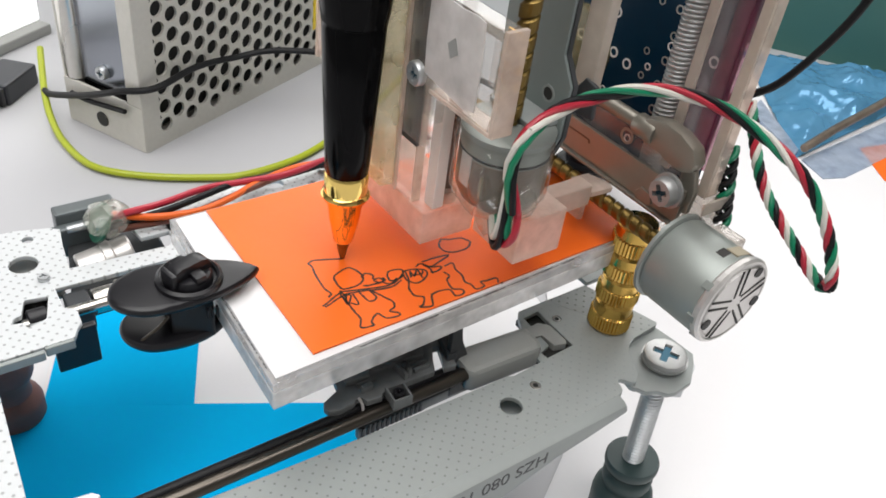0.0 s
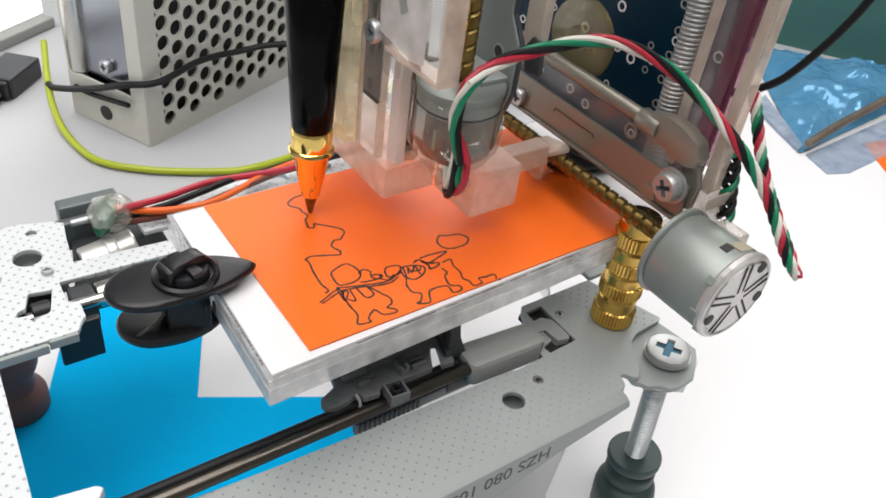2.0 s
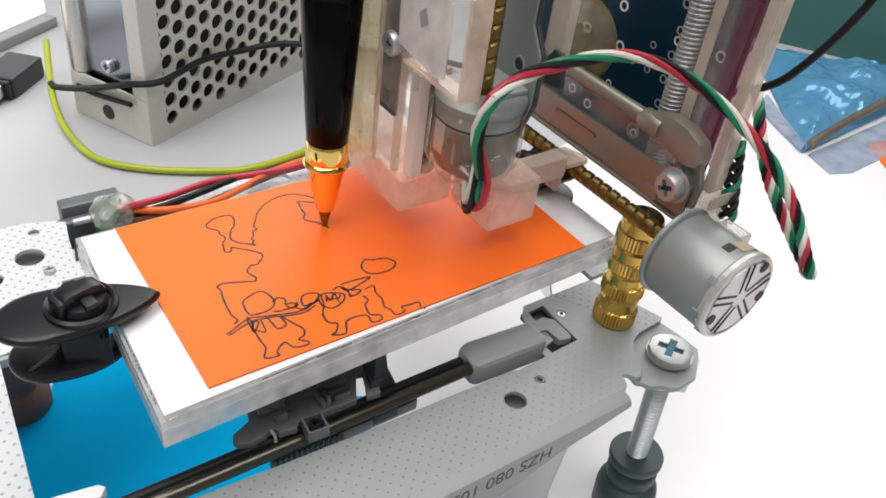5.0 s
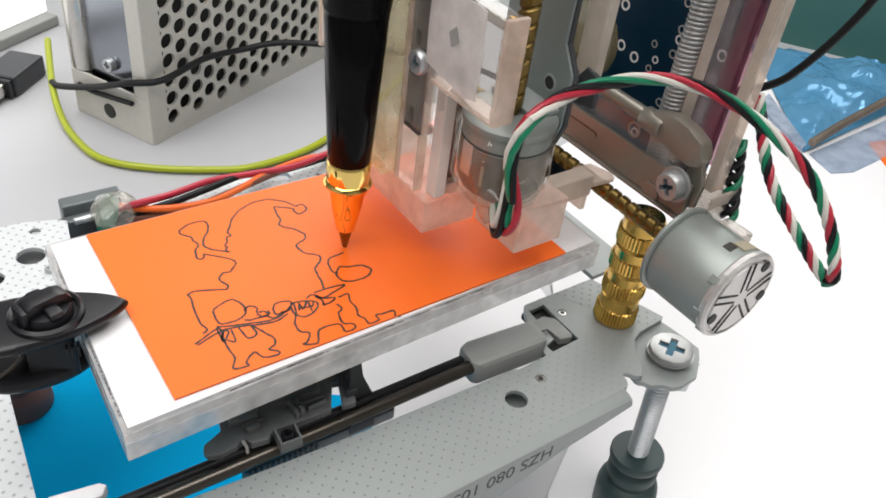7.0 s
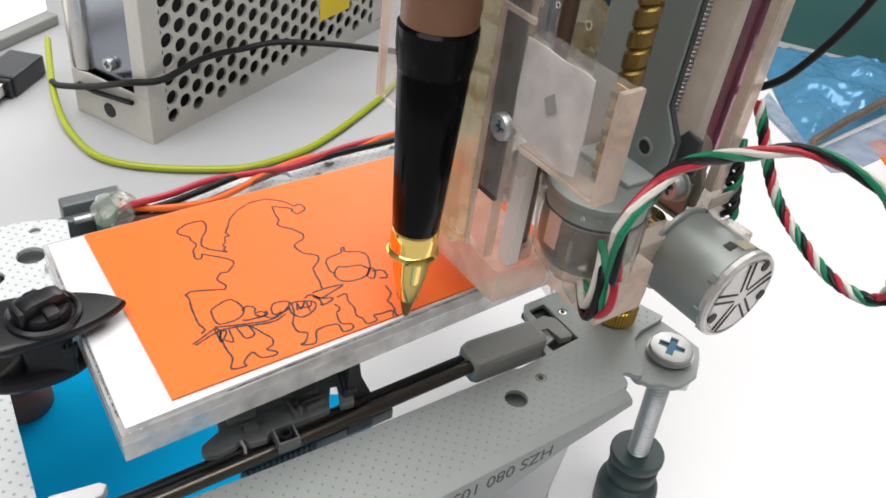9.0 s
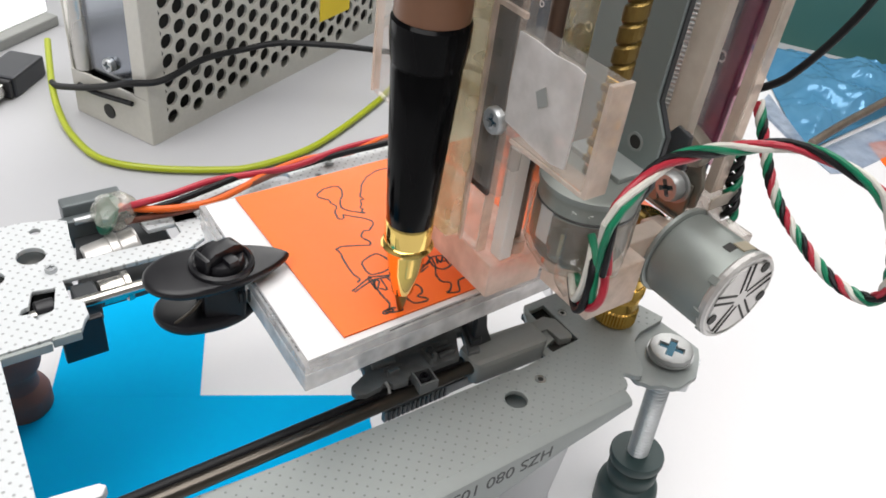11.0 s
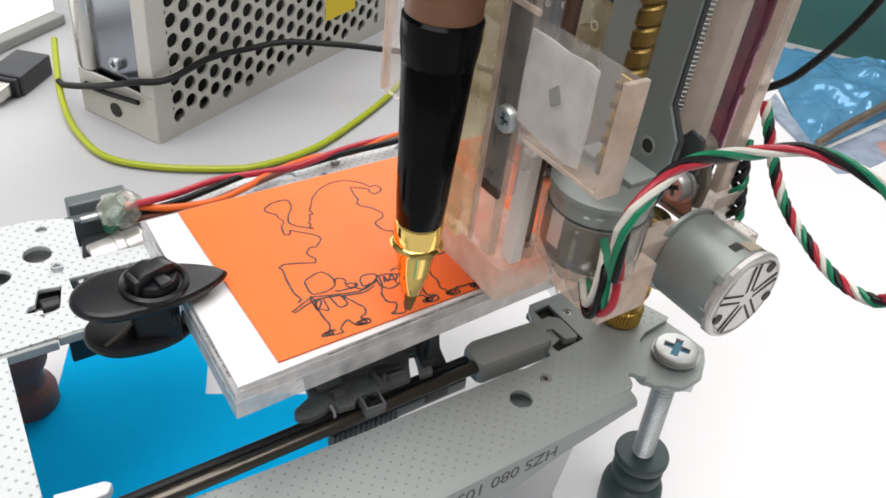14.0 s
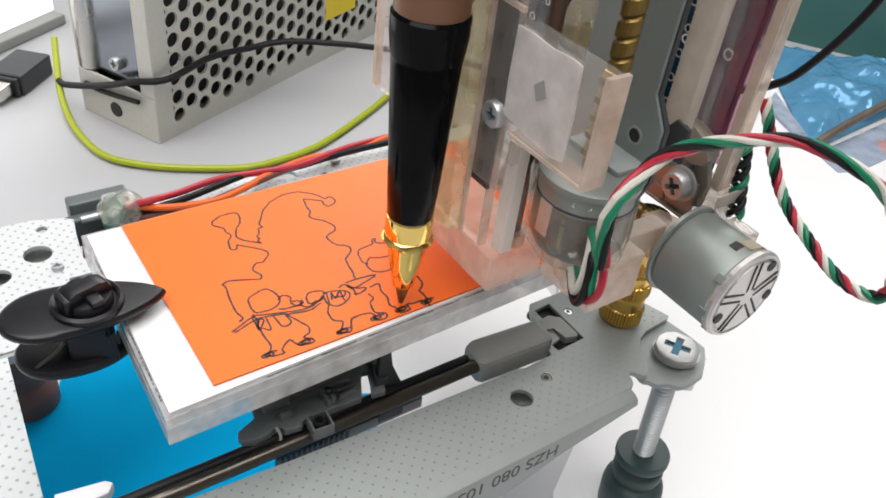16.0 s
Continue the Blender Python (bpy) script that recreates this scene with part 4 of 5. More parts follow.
def y_drive():
    dr = thing("cross_drive", "optical drive mechanism on edge with brass lead screw and rod", "linear drive")
    part("lead_screw", thread(1.65, 0.42, 2.6, 78, at(88, -14.6, 87.6, ALONG_Y), 20, 0.66), M_OLDBRASS, dr)
    mo = part("motor", lathe([(8.0, 0), (8.5, 0.3), (8.75, 0.8), (8.75, 13.3), (8.5, 13.7)], 56, at(88, -15.0, 86.7, ALONG_Y @ Matrix.Rotation(radians(180), 4, "X"))), M_MOTOR, dr, "grey steel stepper motor can", smooth=True)
    face = at(88, -28.6, 86.7, Matrix.Rotation(radians(90), 4, "X"))
    part("motor_cap", lathe([(8.8, -0.6), (9.1, -0.2), (9.15, 0.7), (8.8, 1.2), (8.3, 1.3), (8.1, 1.05), (7.7, 1.05), (7.5, 1.4), (2.0, 1.5)], 30, face), M_MOTORCAP, mo, "pale pressed end cap")
    for k in range(5):
        a = math.tau * k / 5 + 0.35
        for dy in (-0.75, 0.75):
            bm = box(1.6, dy - 0.2, 1.35, 7.7, dy + 0.2, 1.58)
            bmesh.ops.transform(bm, matrix=face @ Matrix.Rotation(a, 4, "Z"), verts=bm.verts)
            # near-black bar on the solid cap, the slot's shade as colour
            part("cap_slot_shade", bm, M_SHADE_BLACK, mo)
        if k % 2:
            continue
        bm = lathe([(1.1, 1.3), (1.1, 1.6)], 12, at(7.0, 0, 0))
        bmesh.ops.transform(bm, matrix=face @ Matrix.Rotation(a + 0.62, 4, "Z"), verts=bm.verts)
        # near-black disc, the hole's shade as colour
        part("cap_hole_shade", bm, M_SHADE_BLACK, mo)
    for a in (2.5, 3.3, 4.1, 5.4):
        bm = box(8.7, -0.8, -1.5, 9.15, 0.8, 0.2, 0.12)
        bmesh.ops.transform(bm, matrix=face @ Matrix.Rotation(a, 4, "Z"), verts=bm.verts)
        part("crimp_tab", bm, M_MOTOR, mo)
    for a, half, z0, z1, m in ((1.72, 1.0, -4.3, -2.5, M_SHADE_BLACK), (1.38, 1.9, -3.7, -1.2, M_TAN), (1.0, 1.5, -3.4, -0.9, M_TAPED)):
        bm = box(8.5, -half, z0, 8.82, half, z1, 0.06)
        bmesh.ops.transform(bm, matrix=face @ Matrix.Rotation(a, 4, "Z"), verts=bm.verts)
        part("can_window", bm, m, mo)
    part("shaft_boss", lathe([(3.0, 0), (3.1, 0.2), (3.1, 2.6), (2.2, 3.0)], 28, at(88, -14.1, 86.7, ALONG_Y)), M_BRASS, mo, smooth=True)
    part("terminal_block", box(93.2, -23.4, 91.4, 96.4, -17.4, 93.8, 0.5), M_BROWNCLEAR, mo, "clear terminal block")
    part("motor_flange", lathe([(8.9, 0), (9.2, 0.2), (9.2, 0.9), (4, 1.0)], 44, at(88, -15.1, 86.7, ALONG_Y)), M_MOTOR, mo, smooth=True)
    # flat rail, with its folded lower lip
    part("rail", box(90.4, -11.5, 91.4, 91.2, 46, 98.6, 0.2), M_OLDSTEEL, dr, "flat dull steel rail")
    part("rail_lip", box(89.6, -11.5, 90.7, 91.2, 46, 91.35, 0.2), M_OLDSTEEL, dr)
    part("guide_rod", rod(1.5, 58, at(91.5, -1, 105.2, ALONG_Y)), M_OLDSTEEL, dr, smooth=True)
    upright = Matrix(((0, 0, 1, 0), (1, 0, 0, 0), (0, 1, 0, 0), (0, 0, 0, 1)))
    part("rod_end", prism([(3.4, 103.4), (3.0, 106.6), (0.6, 108.0), (-3, 109.0), (-7, 108.6), (-10.6, 107.2), (-12, 104.6), (-11.4, 102.6), (-9, 101.6), (-6.4, 101.8), (-3, 102.6), (0.6, 102.8)], 90.0, 93.4, 0.8, None, upright), M_OLDSTEEL, dr, "flattened steel strap holding the rod", smooth=True)
    part("rod_clasp", rod(2.2, 5.2, at(91.2, -1.2, 105.2, ALONG_Y)), M_OLDSTEEL, dr, smooth=True)
    part("strap_lug", prism([(-8.6, 102.4), (-11.6, 103), (-13, 99), (-12.6, 94), (-9.4, 92.6), (-9, 97)], 91.3, 92.4, 0.3, None, upright), M_OLDSTEEL, dr)
    part("rail_pressing", prism([(26.5, 95.2), (26.2, 96.2), (14, 96.2), (13.6, 95.4), (14, 95.3), (14.4, 95.9), (25.9, 95.9), (26.1, 95.2)], 90.3, 90.39, 0.02, None, upright), M_DARKSTEEL, dr)
    part("rail_hole", ring(1.7, 1.15, 0.1, at(91.7, 6, 101, Matrix.Rotation(radians(-90), 4, "Y"))), M_OLDSTEEL, dr)
    part("rail_tongue", prism([(-1.4, 91.2), (-4.2, 90.6), (-5.4, 92.2), (-4.6, 94), (-2, 94.2), (-0.8, 92.8)], 89.9, 90.38, 0.15, None, upright), M_OLDSTEEL, dr)
    cross_screw("screw", dr, at(90.3, 37.3, 93.4, Matrix.Rotation(radians(-90), 4, "Y")), 2.1, 1.4)
    cross_screw("screw", dr, at(89.0, -8.6, 97.6, Matrix.Rotation(radians(-90), 4, "Y") @ Matrix.Rotation(0.5, 4, "Z")), 2.9, 2.2, M_DULLZINC, 3.5)
    part("spacer", rod(2.2, 1.6, at(89.4, -8.6, 97.6, ALONG_X)), M_CHROME, dr)
    part("end_block", prism([(92.2, -15.4), (98.6, -15.0), (99, -6), (93.6, -6.2), (92, -9.5)], 89.6, 97.4, 0.3), M_BROWNCLEAR, dr, "brownish clear acrylic block")
    part("end_lip", box(91.4, -15.9, 95.6, 98.8, -15.45, 98.2, 0.15), M_EDGE_SHADED, dr)
    part("cover_sheet", box(92.0, -9, 91.5, 93.4, 50, 103, 0.3), M_ACRYL, dr)
    part("gear", lathe([(8, 0), (8.4, 0.4), (8.4, 2.2), (3, 2.4), (2.6, 4)], 40, at(96, 27, 111, Matrix.Rotation(radians(-90), 4, "Y"))), M_AMBER, dr, "yellowed clear plastic gear")
    return dr


def columns():
    for y0, y1, x0, x1, m in ((-13.8, -11.8, 93.5, 97.2, M_FROST), (-3.0, -0.9, 95, 105, M_ACRYL)):
        co = thing("acrylic_column", "upright clear acrylic plate with pale sawn edges", "column")
        part("plate", box(x0 + 0.7, y0, 97.6, x1, y1, 210, 0.3), m, co)
        # this face takes the darker tint, its shade put into the colour
        part("sawn_edge", box(x0, y0, 97.6, x0 + 0.65, y1, 210, 0.15), M_EDGE_SHADED, co, "pale frosted sawn edge")
    fl = thing("film_strip", "clear purple film strip behind the acrylic columns", "film strip")
    part("strip", box(101.4, -8.4, 97.6, 102.0, -2.0, 210, 0.2), M_PURPLE, fl)
    th = thing("threaded_rod", "zinc plated threaded rod standing in the gantry", "threaded rod", 97, 2.8, 0)
    part("rod", thread(2.35, 0.4, 0.9, 118, at(0, 0, 93), 18, 0.3), M_DULLZINC, th)
    part("nut", hexnut(4.6, 3.2, at(0, 0, 90)), M_CHROME, th)


def ring(r, inner, h, m, n=20):
    """A flat ring, axis along m's z."""
    bm = bmesh.new()
    loops = [[bm.verts.new((q * math.cos(math.tau * i / n), q * math.sin(math.tau * i / n), z)) for i in range(n)] for q, z in ((r, 0), (r, h), (inner, h), (inner, 0))]
    for k in range(4):
        p, q = loops[k], loops[(k + 1) % 4]
        for i in range(n):
            bm.faces.new((p[i], p[(i + 1) % n], q[(i + 1) % n], q[i]))
    bmesh.ops.transform(bm, matrix=m, verts=bm.verts)
    return bm


def board():
    pc = thing("circuit_board", "dark blue circuit board with solder points", "circuit board")
    part("board", box(105.5, -3, 88, 107.1, 62, 200, 0.2), M_PCB, pc)
    rnd = random.Random(8)
    spots = [(y, z) for y in range(2, 60, 5) for z in range(92, 190, 8)]
    for y, z in spots:
        if rnd.random() < 0.62:
            continue
        r = rnd.choice((0.8, 1.0, 1.2))
        bm = ring(r, r * 0.66, 0.12, at(105.46, y + rnd.uniform(-1, 1), z + rnd.uniform(-1.5, 1.5), Matrix.Rotation(radians(-90), 4, "Y")))
        part("solder_pad", bm, M_SHEET, pc)
    for i in range(12):
        for y, r in ((12.4, 0.95), (17.6, 0.8)):
            if y > 15 and i % 3 == 0:
                continue
            bm = ring(r, r * 0.68, 0.12, at(105.46, y + rnd.uniform(-0.4, 0.4), 101 + i * 5.4, Matrix.Rotation(radians(-90), 4, "Y")))
            part("solder_pad", bm, M_DULLZINC, pc)
    for i in range(10):
        bm = lathe([(1.0, 0), (1.0, 0.3), (0.6, 1.0), (0.2, 1.3)], 12, at(105.4, 8.6 + rnd.uniform(-0.3, 0.3), 104 + i * 6.2, Matrix.Rotation(radians(-90), 4, "Y")))
        part("solder_joint", bm, M_SOLDER, pc)
    return pc


# ---- pen head ----
def head():
    hd = thing("pen_carriage", "cross carriage of sawn acrylic with a small taped stepper motor", "carriage")
    part("foot_bar", box(46.8, 30.2, 86, 58.7, 61, 93, 0.4), M_FROST, hd, "frosted acrylic bar")
    part("foot_block", box(58.8, 17.6, 86, 70, 30, 95.5, 0.4), M_FROST, hd, "frosted acrylic block")
    part("nut_arm", box(70.1, 24.5, 87.5, 83.9, 28.5, 92.4, 0.5), M_EDGE_SHADED, hd)
    part("nut", prism([(84, 24.6), (89.6, 24.2), (90.2, 26), (88.6, 30.6), (84, 31)], 89.3, 90.5, 0.3), M_FROST, hd)
    part("nut_finger", prism([(84.0, 26.4), (85.2, 26.2), (85.2, 30.4), (84.0, 30.6)], 82.6, 89.2, 0.3), M_FROST, hd)
    part("bridge", box(58.8, 30.2, 88, 66, 60, 97, 0.4), M_ACRYL, hd)
    part("post", box(49, 30.6, 93, 51.4, 33.4, 114, 0.3), M_PLATE, hd, "upright acrylic post")
    part("guide_rod", rod(1.25, 44, at(53.3, 33.1, 94)), M_BROWNROD, hd, "dark guide rod", smooth=True)
    part("rod_socket", lathe([(2.2, 92.8), (2.3, 93.2), (2.2, 95.4), (1.4, 95.8)], 20, at(53.3, 33.1, 0)), M_FROST, hd, smooth=True)
    ax, ay = 54.6, 20.6
    part("motor", lathe([(6.4, 103), (7.2, 103.4), (7.5, 104.2), (7.5, 113.6), (7.9, 113.8), (7.9, 114.6), (7.2, 114.9)], 40, at(ax, ay, 0)), M_MOTOR, hd, "small grey stepper motor", smooth=True)
    part("motor_band", lathe([(4.0, 99.6), (6.6, 101.6), (7.4, 103.4), (7.6, 103.9), (7.6, 110.2), (7.45, 110.4)], 40, at(ax, ay, 0)), M_TAPED, hd, "brownish lower half under tape", smooth=True)
    part("motor_seam", lathe([(7.5, 110.5), (7.62, 110.6), (7.62, 110.9), (7.5, 111)], 40, at(ax, ay, 0)), M_SHADE_BLACK, hd, smooth=True)
    tape = bmesh.new()
    lathe([(2.6, 97.6), (5.4, 99.2), (7.4, 102.2), (8.0, 104), (8.1, 113), (7.95, 113.4)], 36, at(ax, ay, 0), tape)
    for v in tape.verts:
        k = 1 + 0.16 * noise.noise(v.co * 0.5) + 0.04
        v.co.x, v.co.y = ax + (v.co.x - ax) * k, ay + (v.co.y - ay) * k
    part("motor_tape", tape, M_TAPE, hd, "crumpled clear tape round the motor", smooth=True)
    for bx, by, bz, br, sq in ((48.9, 14.4, 102.4, 3.0, 1.2), (50.6, 13.2, 99.4, 2.4, 1.0), (48.2, 17.6, 106.4, 2.2, 1.4), (53.0, 13.2, 104.6, 2.6, 1.3)):
        blob = bmesh.new()
        bmesh.ops.create_icosphere(blob, subdivisions=3, radius=br)
        for v in blob.verts:
            v.co *= 1 + 0.3 * noise.noise(v.co * 0.6 + Vector((bx, by, bz)))
            v.co.z *= sq
        bmesh.ops.translate(blob, vec=(bx, by, bz), verts=blob.verts)
        part("glue_blob", blob, M_TAPE, hd, "clear glue lump", smooth=True)
    part("solder_tab", box(47.6, 17.0, 104.2, 48.0, 20.4, 108.2, 0.15), M_TAN, hd)
    part("steel_window", box(46.95, 19.6, 105.0, 47.3, 22.2, 110.8, 0.1), M_CHROME, hd)
    part("lead_screw", thread(1.7, 0.42, 2.9, 70, at(ax, ay, 115), 20, 0.7), M_OLDBRASS, hd)
    upright = Matrix(((0, 0, 1, 0), (1, 0, 0, 0), (0, 1, 0, 0), (0, 0, 0, 1)))
    part("chassis", prism([(33.4, 104), (17.6, 104), (17.2, 109), (15.8, 113), (15.7, 122), (18.6, 126.4), (18.3, 190), (33.4, 190)], 61.5, 62.5, 0.2, None, upright), M_CHASSIS, hd, "grey steel chassis")
    # dark strip added along the edge for the chassis fold's shadow
    part("fold_shadow_strip", prism([(17.0, 109), (15.5, 113), (15.4, 122.1), (18.3, 126.5), (18.0, 190), (18.4, 190), (18.7, 126), (15.8, 121.7), (15.9, 113.4), (17.4, 109)], 62.0, 62.9, 0.1, None, upright), M_DARKPL, hd, "dark strip standing for the shadow of the fold")
    part("chassis_foot", prism([(56, 16.8), (62.4, 16.8), (62.4, 28), (56, 28)], 114.9, 115.8, 0.2), M_ZINC, hd)
    part("backing", box(66, 15.4, 121, 68, 19.8, 190, 0.3), M_EDGE_SHADED, hd)
    part("dark_bumper", prism([(13.6, 116.5), (17.6, 115.8), (18.6, 120), (16.8, 122.6), (14.2, 122)], 65.6, 66.5, 0.3, None, upright), M_DARKPL, hd)
    turn = Matrix.Rotation(radians(-90), 4, "Y")
    part("hole_rim", ring(1.5, 1.1, 0.15, at(61.5, 20.2, 119, turn)), M_ZINC, hd)
    # dark disc on the uncut plate, painting a hole in shade
    part("chassis_hole_shade", lathe([(1.1, 0), (1.1, 0.06)], 18, at(61.5, 20.2, 119, turn)), M_SHADE_BLACK, hd)
    part("slotted_strip", box(45.8, 33.2, 105.5, 46.5, 38.4, 160, 0.2), M_DARKPL, hd, "dark slotted strip")
    for k in range(7):
        # near-black pads on the strip, painting the shade of its slots
        part("strip_slot_shade", box(45.55, 34.9, 107.5 + k * 7, 45.78, 36.2, 110.1 + k * 7, 0.05), M_SHADE_BLACK, hd)
    part("front_plate", box(46.9, 34.6, 93.1, 48.6, 60, 168, 0.25), M_ACRYL, hd)
    part("plate_edge", box(46.8, 34.2, 93.1, 48.7, 34.55, 168, 0.1), M_FROST, hd)
    for pts, m in (([(49.5, 15, 100), (47.6, 10, 100), (47.4, 7.6, 103), (48.4, 8.6, 106.4), (50.2, 12.6, 107.6)], M_RED),
                   ([(49.5, 15.4, 100.6), (47.2, 11.4, 99), (46.6, 9.6, 101), (47.2, 10, 106), (50, 13.2, 108.2)], M_BLACKW),
                   ([(49.8, 15.6, 101), (47.6, 12.2, 100), (47.2, 11, 103), (48.2, 11.8, 107), (50, 13.6, 109)], M_WHITEW),
                   ([(50.4, 15.4, 101), (48.0, 9.6, 101.2), (47.2, 9.0, 104), (48.6, 11, 107.6), (50, 14.2, 109.6)], M_GREEN)):
        part("wire_tail", tube(spline(pts), 0.62, 8), m, hd, smooth=True)
    return hd


def slider():
    sl = thing("pen_slider", "clear acrylic pen holder block with yellowed glue", "pen holder")
    part("arm_plate", box(44.2, 29.2, 108, 45.6, 66.3, 170, 0.25), M_ACRYL, sl)
    part("arm_rib", box(43.5, 35.4, 96, 44.15, 36.2, 136.5, 0.12), M_FROST, sl, "pale frosted sawn edge")
    part("arm_top_edge", box(43.5, 29.2, 136.6, 44.15, 36.2, 137.4, 0.12), M_FROST, sl)
    part("arm_edge", box(44.1, 66.35, 108, 45.7, 66.85, 170, 0.1), M_FROST, sl)
    gl = bmesh.new()
    n = 30
    rows = [[gl.verts.new((x + 0.5 * noise.noise(Vector((x, k, 1))), y + 0.7 * noise.noise(Vector((k * 0.6, y, 3))), 97 + 70 * k / n)) for x, y in ((41.4, 36.2), (44.0, 36.0), (44.1, 40.6), (41.2, 40.2))] for k in range(n + 1)]
    for ra, rb in zip(rows, rows[1:]):
        for k in range(4):
            gl.faces.new((ra[k], ra[(k + 1) % 4], rb[(k + 1) % 4], rb[k]))
    gl.faces.new(rows[0][::-1])
    gl.faces.new(rows[-1])
    part("glue_seam", gl, M_GLUE, sl, "lumpy yellowed glue seam", smooth=True)
    part("block", box(42.5, 11.9, 120.2, 46.2, 29, 135.6, 0.4), M_ACRYL, sl)
    part("block_edge", box(42.5, 11.0, 119.6, 46.3, 11.85, 135.8, 0.15), M_FROST, sl, "pale frosted sawn edge")
    part("block_floor", box(42.5, 11.9, 119.5, 46.2, 27, 120.1, 0.1), M_FROST, sl)
    upright = Matrix(((0, 0, 1, 0), (1, 0, 0, 0), (0, 1, 0, 0), (0, 0, 0, 1)))
    part("block_sticker", prism([(15.4, 121.8), (18, 121.2), (22, 121.6), (28.3, 122.4), (28.6, 128), (28.4, 135.6), (25, 135.7), (21, 135.4), (17.4, 135.7), (15.6, 135.4), (15.2, 128)], 42.2, 42.45, 0.05, None, upright), M_HAZE, sl, "hazy film on the block")
    part("block_mark", prism([(20.6, 128.6), (22.2, 127.4), (23.2, 129.4), (21.6, 130.8)], 42.0, 42.18, 0.05, None, upright), M_GREYPL, sl, "small grey square mark")
    part("dark_spacer", box(48.6, 27.4, 115.4, 52, 31, 119, 0.3), M_DARKPL, sl)
    part("side_plate", box(46.4, 29.2, 112, 47.8, 33.6, 168, 0.25), M_ACRYL, sl)
    part("nut_ridge", box(46.9, 13.0, 121, 48.2, 16.4, 134, 0.3), M_BRASS, sl)
    for k in range(5):
        part("nut_band", box(46.5, 12.8, 121.6 + k * 2.6, 48.4, 16.6, 122.6 + k * 2.6, 0.25), M_OLDBRASS, sl)
    cross_screw("screw", sl, at(42.6, 30.2, 121.4, Matrix.Rotation(radians(-90), 4, "Y")), 2.1, 1.2)
    return sl


def pen():
    pn = thing("pen", "black and gold ballpoint pen with a wooden barrel", "pen", PEN_XY[0], PEN_XY[1], CARD_Z)
    part("tip", lathe([(0.27, 0.0), (0.45, 0.15), (1.22, 3.6), (1.35, 4.4)], 28), M_OLDBRASS, pn, "brown metal ballpoint tip", smooth=True)
    part("cone", lathe([(1.53, 4.2), (1.80, 4.5), (2.79, 9.5), (3.33, 13.6), (3.51, 14.2)], 40), M_GOLD, pn, "polished gold cone", smooth=True)
    part("ring", lathe([(3.51, 14.1), (4.14, 14.3), (4.41, 14.9), (4.14, 15.4), (3.87, 15.6), (3.96, 19.2), (3.78, 19.6)], 40), M_GOLD, pn, "polished gold ring", smooth=True)
    part("grip", lathe([(3.70, 19.4), (3.82, 19.7), (4.1, 24), (5.2, 46.5), (5.0, 46.9), (5.0, 47.2), (5.35, 47.5), (5.75, 51), (5.75, 53.6), (5.2, 54.2)], 48), M_BLACK, pn, "gloss black lacquered grip", smooth=True)
    part("barrel", lathe([(5.2, 54.0), (5.4, 54.2), (5.9, 100), (5.2, 101)], 40), M_WOOD, pn, "brown wooden barrel", smooth=True)
    return pn


